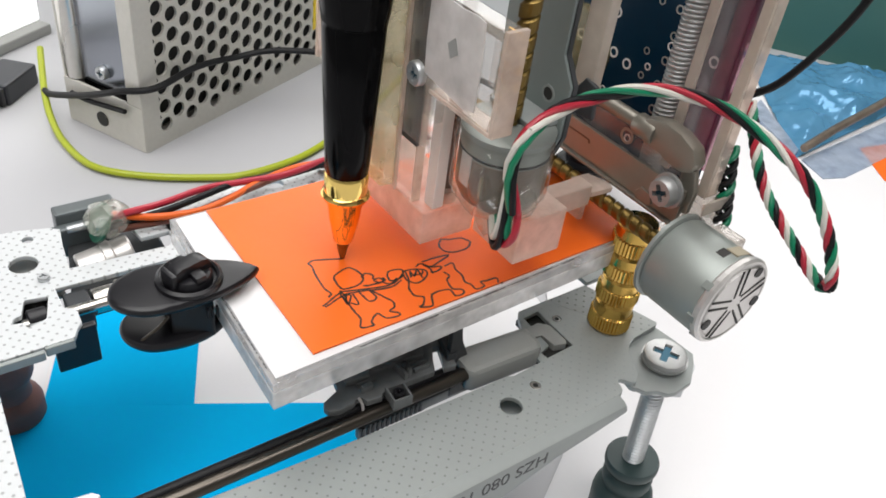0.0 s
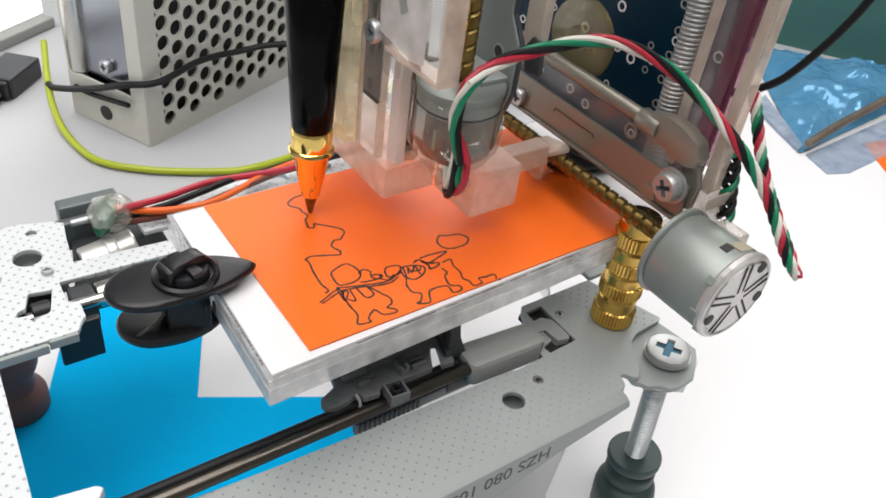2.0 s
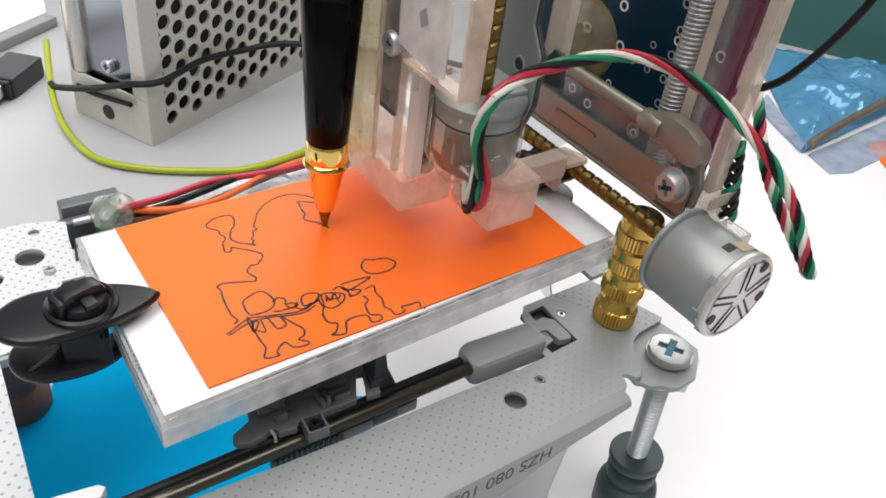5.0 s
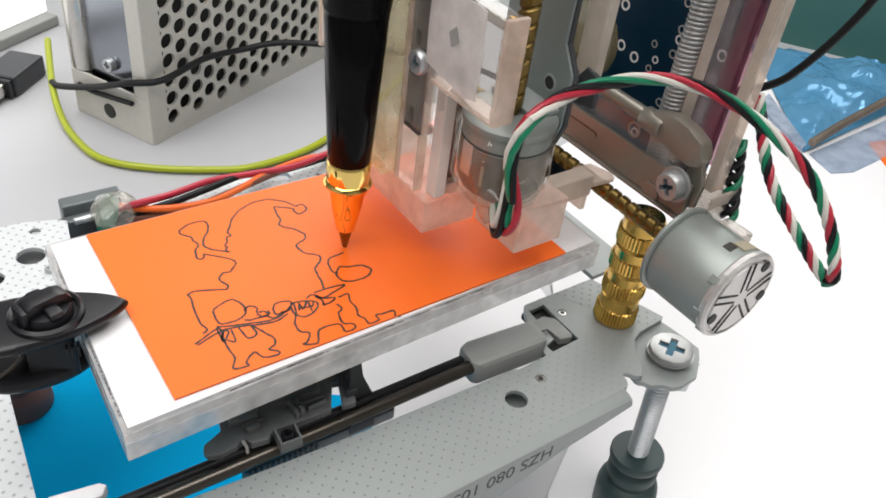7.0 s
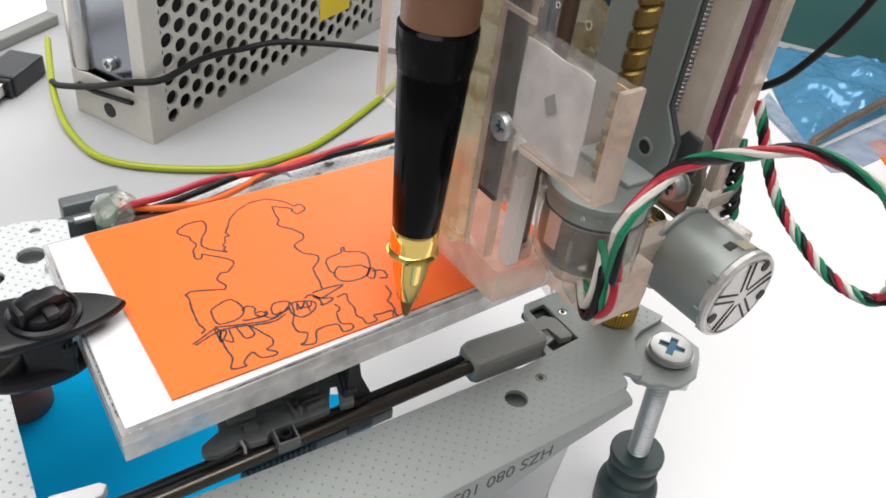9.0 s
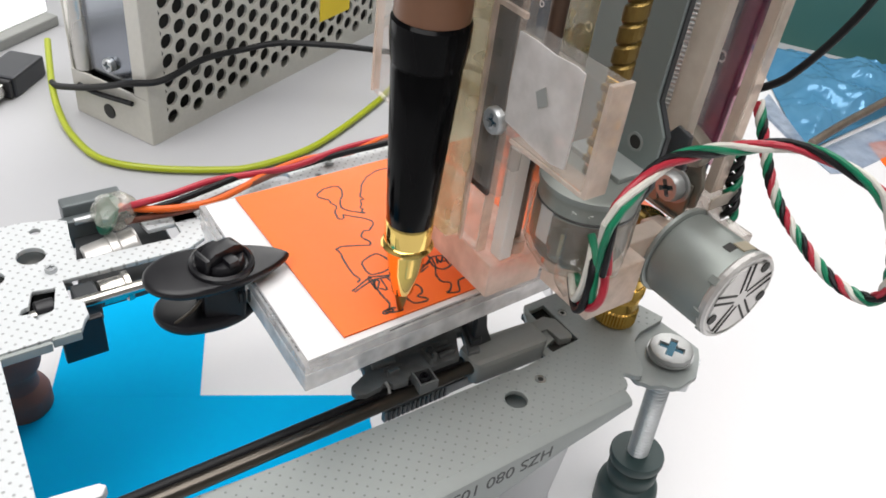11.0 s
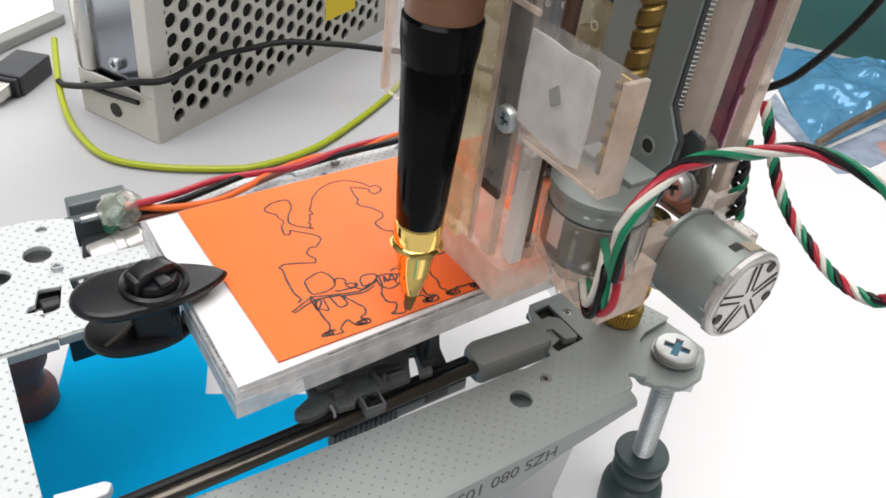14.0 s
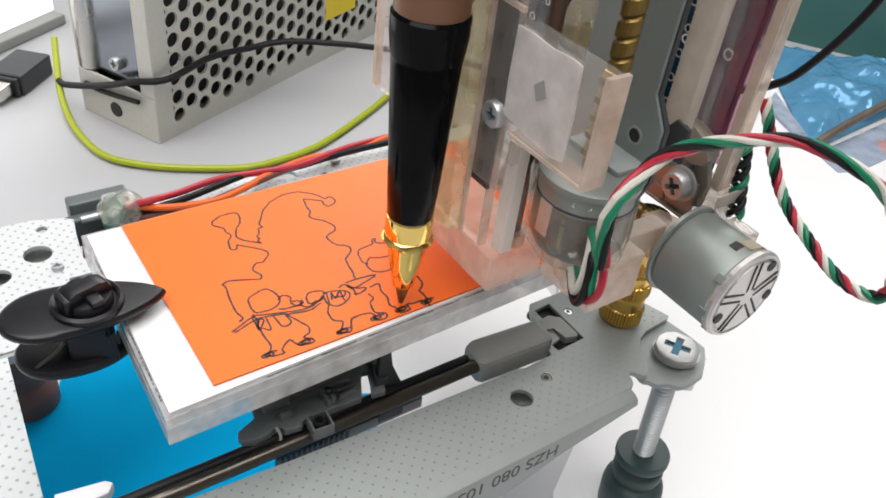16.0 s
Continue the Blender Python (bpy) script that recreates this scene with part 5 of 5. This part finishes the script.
# ---- behind the machine ----
def power_supply():
    ps = thing("power_supply", "galvanised steel power supply box with a perforated side", "power supply", 53.1, 196.4, 0, 24.8)
    L, H, W = 165.0, 98.0, 42.0
    pitch, r = 7.8, 3.0
    dx = pitch * math.sqrt(3) / 2
    bm = bmesh.new()
    x0, cols, rowsn = 11.0, 21, 11
    key = {}

    def vert(x, y, z):
        k = (round(x, 2), y, round(z, 2))
        if k not in key:
            key[k] = bm.verts.new((x, y, z))
        return key[k]
    cell = pitch / math.sqrt(3)
    for i in range(cols):
        for j in range(rowsn):
            cx, cz = x0 + i * dx, 8.5 + j * pitch + (pitch / 2 if i % 2 else 0)
            outer = []
            for k in range(6):
                a, b = radians(60 * k), radians(60 * k + 60)
                pa = (cx + cell * math.cos(a), cz + cell * math.sin(a))
                pb = (cx + cell * math.cos(b), cz + cell * math.sin(b))
                outer += [pa, ((pa[0] + pb[0]) / 2, (pa[1] + pb[1]) / 2)]
            o = [vert(x, 0, z) for x, z in outer]
            n = [bm.verts.new((cx + r * math.cos(radians(30 * k)), 0, cz + r * math.sin(radians(30 * k)))) for k in range(12)]
            d = [bm.verts.new((v.co.x, 1.2, v.co.z)) for v in n]
            for k in range(12):
                q = (k + 1) % 12
                bm.faces.new((o[k], o[q], n[q], n[k]))
                bm.faces.new((n[k], n[q], d[q], d[k]))
    for i in range(cols):
        cx = x0 + i * dx
        lo, hi = (4.6, 8.5) if i % 2 else (8.5 + rowsn * pitch - pitch / 2, 8.5 + rowsn * pitch)
        wa, wb = (cell, cell / 2) if i % 2 else (cell / 2, cell)
        bm.faces.new([bm.verts.new(v) for v in ((cx - wa, 0, lo), (cx + wa, 0, lo), (cx + wb, 0, hi), (cx - wb, 0, hi))])
    part("perforated_side", bm, M_GALV, ps, "steel side with rows of round holes")
    part("side_flange", box(0, 0.02, 0, x0 - 2.9, 1.0, H, 0.05), M_GALV, ps)
    part("side_flange", box(x0 - 2.9, 0.05, 0, L, 1.0, 5.2, 0.05), M_GALV, ps)
    part("side_flange", box(L - 18, 0.12, 6.3, L, 1.0, H, 0.1), M_GALV, ps)
    # filler block whose near-black stands for the shade seen through the holes
    part("hole_shade_block", box(6, 9, 2, L - 4, W - 3, H - 4, 1), M_SHADE_BLACK, ps)
    part("base", box(0.2, 1.1, 0, L, W, 1.2, 0.2), M_GALV, ps)
    part("top", box(0, 0, H, L, W, H + 1.2, 0.2), M_GALV, ps)
    part("back_side", box(0, W - 1, 1.3, L, W, H, 0.2), M_GALV, ps)
    # end: lower lip with a hole, upper recess with a plain plate and a screw
    part("end_lip", box(-0.4, 0.2, 0.1, 0.8, W, 19, 0.3), M_GALV, ps)
    part("end_lip", box(-0.4, 0.2, 19.2, 0.8, 7.5, H, 0.3), M_GALV, ps)
    part("end_plate", box(3.0, 7.6, 19.2, 4.0, W - 8, H, 0.2), M_ENDPLATE, ps, "smooth reflecting end plate")
    part("end_edge", lathe([(4.2, 19.3), (4.5, 19.6), (4.5, H)], 24, at(3.6, W - 4, 0)), M_STEEL, ps, smooth=True)
    # flat dark disc on the lip, painting the shade of a hole
    part("end_hole_shade", lathe([(3.0, 0), (3.0, 0.3)], 24, at(-0.5, 22.5, 7.0, Matrix.Rotation(radians(-90), 4, "Y"))), M_SHADE_BLACK, ps)
    cross_screw("terminal_screw", ps, at(2.9, 22, 26, Matrix.Rotation(radians(-90), 4, "Y")), 2.8, 2.4, M_CHROME)
    part("warning_label", box(103, -0.25, 19.5, 126, -0.05, 40), M_YELLOW, ps, "yellow sticker on the side")
    return ps


def surroundings():
    ob = part("blue_sheet", prism([(-40, 100.5), (60.5, 46.5), (52, 24), (20, -60), (-120, 0)], 0.1, 0.5), M_BLUE)
    tagged(ob, "sheet of bright blue paper on the desk", "paper")
    ob = part("blue_sheet", prism([(-13.3, 85.9), (20.8, 67.5), (41.5, 112.6), (6, 128)], 0.5, 0.53), M_BLUE)
    tagged(ob, "blue paper strip overlapping a larger blue sheet", "paper")
    ob = part("white_sheet", prism([(99.1, 3), (84.7, -5.5), (40, -60), (250, -210), (480, -80), (436, 106), (390, 165), (300, 150), (190, 125)], 1.0, 1.3), M_SHEET)
    tagged(ob, "white paper sheet on the desk under the machine", "paper")
    ob = part("white_sheet", prism([(-46, 112), (40, 128), (150, 118), (128, 22), (99, 4), (70, 18), (20, 30)], 0.02, 0.09), M_SHEET)
    tagged(ob, "white paper sheet on the desk under the blue ones", "paper")
    ob = part("orange_sheet", prism([(346, 69), (330, 46), (420, -10), (450, 50)], 1.35, 1.7), M_ORANGE)
    tagged(ob, "orange paper sheet on the desk", "paper")
    bag = thing("antistatic_bag", "crumpled blue and silver film bag with a part inside", "bag")
    bm = bmesh.new()
    n = 60
    grid = {}
    c = [Vector(p) for p in ((382, 169, 0), (306, 77, 0), (432, 86, 0), (443, 107, 0))]
    for i in range(n + 1):
        for j in range(n + 1):
            u, v = i / n, j / n
            p = c[0] * (1 - u) * (1 - v) + c[1] * u * (1 - v) + c[2] * u * v + c[3] * (1 - u) * v
            h = 9 * (min(u, 1 - u, v, 1 - v) * 6 if min(u, 1 - u, v, 1 - v) < 1 / 6 else 1) + 4.0 * noise.noise(p * 0.05) + 2.0 * abs(noise.noise(p * 0.11)) + 1.0 * noise.noise(p * 0.3) + 0.5 * noise.noise(p * 0.7)
            grid[i, j] = bm.verts.new((p.x, p.y, max(h, 2.0)))
    for i in range(n):
        for j in range(n):
            bm.faces.new((grid[i, j], grid[i + 1, j], grid[i + 1, j + 1], grid[i, j + 1]))
    part("film", bm, M_BAG, bag, smooth=True)
    part("clear_border", prism([(303, 60), (314, 56), (430, 62), (430, 82), (308, 75)], 1.4, 1.9), M_CLEARFILM, bag, "clear film border")
    part("clear_border", prism([(322, 116), (306, 78), (312, 80), (338, 122)], 1.4, 3.4, 0.5), M_CLEARFILM, bag)
    bm = tube(spline([(308, 76, 7), (332, 78, 10), (362, 81, 11), (405, 86, 12)]), 2.0, 8)
    part("rolled_edge", bm, M_TAPED, bag, "folded brownish edge", smooth=True)
    dev = thing("usb_plug", "dark grey cable plug with a bright metal sleeve", "plug", 17, 264, 0, 47)
    part("body", box(-9, -7.5, 0, 14, 7.5, 9, 1.2), M_PLUG, dev)
    part("mouth", box(-11.5, -6.8, 0.6, -9.1, 6.8, 8.4, 0.8), M_CLIP, dev, "black plug end")
    part("sleeve", box(-20, -5, 2.4, -11.6, 5, 7.4, 0.6), M_STEEL, dev)
    scr = thing("screen", "bright white screen in a grey frame behind the desk", "screen", 20, 297, 0, 34)
    part("frame", box(-160, 0, 0, 36, 8, 5, 1), M_GREYPL, scr)
    part("panel", box(-160, 6, 5.1, 36, 9, 120, 1), M_LIT, scr, "lit white display")


def wires():
    cord("earth_wire", [(34.5, 268, 16), (31.8, 257, 12), (28.8, 243.5, 8), (27, 229.5, 4), (27.3, 212.2, 1.8), (32, 192.5, 1.8), (46.7, 178.8, 1.8), (68.2, 168, 1.8), (80.5, 165.1, 1.8), (100, 167, 1.8), (117.4, 173.4, 1.8), (147.4, 189.8, 1.8), (168, 204, 1.8), (205, 232, 1.8)], 1.35, M_LIME, "yellow-green earth wire lying in a loop on the desk")
    cord("power_lead", [(29, 244, 9), (30.5, 238.1, 9.8), (38.9, 220, 16.5), (47.0, 201.6, 25.4), (58, 195.2, 27.6), (78.0, 204.6, 28.6), (96.8, 211.1, 26.6), (111.6, 208.0, 28.5), (130.6, 196.9, 29.3), (148.2, 189.7, 27.4), (168, 181, 25), (192, 172, 18), (215, 166, 6), (235, 164, 3)], 1.3, M_BLACKW, "black mains lead across the power supply")
    cord("power_lead", [(36, 229, 14), (39.7, 220.6, 13.8), (48, 201.8, 16.6)], 1.0, M_BLACKW, "short black lead end")
    leads = (("red", M_RED, [(9, 78, 60), (14, 75.5, 62), (21.8, 77.8, 60.6), (32.6, 80.3, 60), (43.5, 79, 60), (53.8, 78, 60), (68.6, 80, 60.4), (84.6, 81.2, 60), (104, 83, 60)]),
             ("black", M_BLACKW, [(8, 77, 58), (20.6, 75.4, 60), (29.7, 77.2, 60), (42.2, 80.4, 59.5), (50.6, 79.4, 58.6), (68, 78.6, 60), (82.3, 77.8, 60.5), (104, 80, 60)]),
             ("brown", M_BROWNW, [(10, 76, 57.6), (23.9, 73.4, 58.5), (34.1, 75, 58.8), (42.7, 77, 59), (54.5, 79.6, 59), (68.5, 81.6, 59), (83.1, 79.4, 60), (104, 79, 60)]),
             ("orange", M_ORANGEW, [(9, 78, 61), (14, 75.4, 60.4), (20, 73.6, 59.8), (29.4, 73.4, 59), (37.5, 75.4, 59), (46.7, 78.6, 59.4), (58.4, 80.6, 59.5), (70.6, 79.2, 59.4), (83.8, 80.6, 60.4), (104, 82, 60)]))
    for lab, m, pts in leads:
        cord("motor_wire", pts, 0.85, m, lab + " motor lead running behind the bed", group="motor leads")
    cord("black_cable", [(106, 2, 108), (110, -6.8, 113.1), (113, -11, 119), (118, -15, 131), (122, -17, 146)], 0.82, M_BLACKW, "black cable hanging behind the column", "cable")
    for k, m in ((0, M_BLACKW), (1, M_GREEN), (2, M_BLACKW)):
        pts = [(98.6 + 1.2 * math.sin(i * 0.9 + k * 2.1), -12.2 - 0.25 * i + 1.2 * math.cos(i * 0.9 + k * 2.1), 107 - i * 0.95) for i in range(17)]
        cord("twisted_wire", pts, 0.62, m, "dark twisted wire at the motor", group="twisted wires", per=5)


# ---- the twisted head cable, in short stiff lengths ----
NSEG = 48
FAR = [(47, 8.2, 107), (46, 10.6, 113.4), (48, 10, 121.2), (60, 11.3, 123.2), (77, 9, 123.8), (86, 0.8, 118.9), (91, -10.3, 110.1), (94, -18.7, 102.4), (95, -26.5, 94.5), (96.5, -31.3, 91),
       (97.5, -26, 97), (99, -18.5, 106), (101, -11, 116)]
NEAR = [(47, -32, 108.4), (46, -31.5, 116.3), (50, -30.8, 120.3), (60, -28.4, 121.3), (76, -28.3, 119), (85, -32.8, 119.4), (92, -42.6, 115.7), (94.5, -47.5, 107), (95, -48.6, 98), (96, -40.7, 95.3),
        (97, -32, 97.4), (99, -22.3, 101.8), (101, -12, 114)]


def cable_points(h):
    """The cable's line for a head shift h (0 to -40 mm)."""
    u = -h / 40
    pts = [Vector(a) * (1 - u) + Vector(b) * u for a, b in zip(FAR, NEAR)]
    swing = 4 * u * (1 - u)
    for k, w in ((5, 0.4), (6, 0.8), (7, 1), (8, 1), (9, 1), (10, 0.6)):
        pts[k] += Vector((3.0, -2.1, -0.6)) * w * swing
    line = spline(pts, 12)
    d = [0.0]
    for p, q in zip(line, line[1:]):
        d.append(d[-1] + (q - p).length)
    out = []
    for s in range(NSEG + 1):
        w = d[-1] * s / NSEG
        i = max(k for k in range(len(d)) if d[k] <= w + 1e-6)
        i = min(i, len(line) - 2)
        out.append(line[i].lerp(line[i + 1], (w - d[i]) / max(d[i + 1] - d[i], 1e-6)))
    return out


def cable_poses(h):
    pts = cable_points(h)
    ref = Vector((0.3, -0.6, 0.75))
    out = []
    for a, b in zip(pts, pts[1:]):
        z = (b - a).normalized()
        x = ref - z * ref.dot(z)
        x.normalize()
        ref = x
        y = z.cross(x)
        m = Matrix((x, y, z)).transposed().to_4x4()
        m.translation = a * MM
        out.append(m)
    return out


CABLE = []


def head_cable():
    cb = thing("head_cable", "twisted red, white, green and black stepper cable", "cable")
    length = max((b - a).length for h in (0, -20, -40) for a, b in zip(cable_points(h), cable_points(h)[1:])) * 1.12
    turned = 0.0
    for i in range(NSEG):
        rate = 0.24 + 0.56 * min(max((i / NSEG - 0.45) / 0.25, 0), 1)
        seg = new("cable_length")
        seg.empty_display_size = 0.002
        seg.parent = cb
        for k, m in enumerate((M_RED, M_WHITEW, M_GREEN, M_BLACKW)):
            line = []
            for s in range(9):
                w = length * s / 8 - length * 0.05
                a = turned + rate * w + k * math.tau / 4
                line.append((0.63 * math.cos(a), 0.63 * math.sin(a), w))
            part("strand", tube(line, 0.53, 8), m, seg, smooth=True)
        turned += rate * length / 1.12
        CABLE.append(seg)
    return cb


room()
drive_frame()
rubber_foot(97.5, -15.8, M_RUBBER, "dark green rubber foot on a zinc bolt")
rubber_foot(-20, 86.5, M_BROWNRUB, "brown rubber foot on a zinc bolt", False)
rubber_foot(106, 78, M_BROWNRUB, "brown rubber foot on a zinc bolt", False)
rubber_foot(-62, -12, M_RUBBER, "dark green rubber foot on a zinc bolt", False)
spindle_motor()
BED, SLED, CARD = bed(), sled(), card()
CLIP_A = spring_clip()
CLIP_B = copy_thing(CLIP_A, Matrix())
standoff()
y_drive()
columns()
board()
HEAD, SLIDER, PEN = head(), slider(), pen()
CABLE_ROOT = head_cable()
power_supply()
surroundings()
wires()

# ---- motion: bed along x, head along y, pen up and down, in millimetres ----
BED_X = [(0, 19.8), (0.3, 16.8), (0.5, 16.22), (0.8, 20.1), (1, 20.97), (1.3, 21), (1.5, 20.1), (1.8, 16.3), (2, 18.6), (2.3, 15.5), (2.5, 14.76),
         (2.8, 12.3), (3, 9.62), (3.3, 3.3), (3.5, 0), (3.8, -3.3), (4, -0.18), (4.2, 2), (4.45, 2.7), (4.7, 3.2), (4.95, 0.6), (5.2, 3.5),
         (5.45, 3), (5.7, 1.6), (5.95, 4.1), (6.2, 4.8), (6.3, 1.2), (6.5, 0.92), (6.8, -0.7), (7, -4.44), (7.3, -7.2), (7.5, -6.38), (7.8, -6.3),
         (8, -7.62), (8.3, -6.3), (8.5, -6.47), (8.8, -5.3), (9, -4.83), (9.2, -4.5), (9.7, -3.7), (10.3, 12), (10.7, 26), (11, 24.5), (11.3, 19.6),
         (11.5, 18.77), (11.8, 19.3), (12, 8.01), (12.3, 6.3), (12.5, 5.01), (12.8, 6.1), (13, 0.32), (13.5, 1.1), (13.8, 9.6), (14, 11.68),
         (14.3, 12), (14.5, 12.29), (14.8, 3.4), (15, -3.92), (15.3, -4.9), (15.5, -3.56), (15.8, -1.3), (16, 0.78)]
HEAD_Y = [(0, -19.99), (0.3, -16.7), (0.5, -12.56), (0.8, -10.3), (1, -7.93), (1.3, -3.9), (1.5, -0.18), (1.8, -1.9), (2, -5.69), (2.3, -9.6),
         (2.5, -7.68), (2.8, -4.6), (3, -0.44), (3.3, 1), (3.5, 0), (3.8, -4.3), (4, -4.45), (4.2, -1.6), (4.45, -3.9), (4.7, -7), (4.95, -9.7),
         (5.2, -14.2), (5.45, -16), (5.7, -20.3), (5.95, -24.2), (6.2, -27.6), (6.3, -27.5), (6.5, -24.44), (6.8, -18.8), (7, -18.55), (7.3, -19.6),
         (7.5, -25.9), (7.8, -28.6), (8, -27.87), (8.3, -29.6), (8.5, -32.92), (8.8, -39.3), (9, -40.36), (9.2, -39.6), (9.7, -38.8), (10.3, -38.2),
         (10.7, -38), (11.3, -39.2), (11.5, -39.48), (12, -39.81), (12.5, -38.94), (13, -39.76), (13.5, -39.77), (14, -39.83), (14.5, -39.77),
         (15, -38.32), (15.5, -36.67), (16, -36.99)]
PEN_Z = [(0, 0), (9, 0), (9.3, 0), (9.5, 0.1), (9.9, 0.1), (10.2, 2), (10.5, 0.2), (11, 0.2), (11.15, 1), (11.3, 0.2), (11.5, 0.1), (11.8, 1.5),
         (12, 2.8), (12.2, 1), (12.5, 0.1), (12.8, 1.4), (13, 1.6), (13.25, 0.3), (13.5, 0.05), (13.8, 1.8), (14, 1), (14.2, 0.1), (14.5, 0.05),
         (14.8, 1.9), (15, 1.6), (15.25, 0.3), (15.5, 0.05), (16, 0.15)]


def value(rows, t):
    for (ta, a), (tb, b) in zip(rows, rows[1:]):
        if t <= tb:
            return a + (b - a) * (t - ta) / (tb - ta)
    return rows[-1][1]


def motions():
    for ob, x, y, z, rz in ((BED, 0, 0, 0, 0), (SLED, 0, 0, 0, 0), (CARD, 0, 0, CARD_Z, 0), (CLIP_A, -11.8, 23.0, 79.3 - 3.2 + 0.1, -8), (CLIP_B, 84.6, 24.8, 79.3 - 3.2 + 0.1, 178)):
        walk(ob, [(t, pose((x + s) * MM, y * MM, z * MM, 0, 0, rz)) for t, s in BED_X])
    walk(HEAD, [(t, pose(0, h * MM, 0)) for t, h in HEAD_Y])
    times = sorted({t for t, _ in HEAD_Y} | {t for t, _ in PEN_Z})
    both = [(t, value(HEAD_Y, t), value(PEN_Z, t)) for t in times]
    walk(SLIDER, [(t, pose(0, h * MM, z * MM)) for t, h, z in both])
    walk(PEN, [(t, pose(PEN_XY[0] * MM, (PEN_XY[1] + h) * MM, (CARD_Z + z) * MM)) for t, h, z in both])
    chain = [(t, cable_poses(h)) for t, h in HEAD_Y]
    for i, seg in enumerate(CABLE):
        walk(seg, [(t, poses[i]) for t, poses in chain])
    # ink comes up out of the card as the pen passes
    for t, ob in INK:
        up, down = pose(0, 0, 0.03 * MM), pose(0, 0, HIDDEN * MM)
        if t <= 0:
            ob.matrix_basis = up
        else:
            walk(ob, [(0, down), (t - 0.1, down), (t, up), (16, up)])


motions()
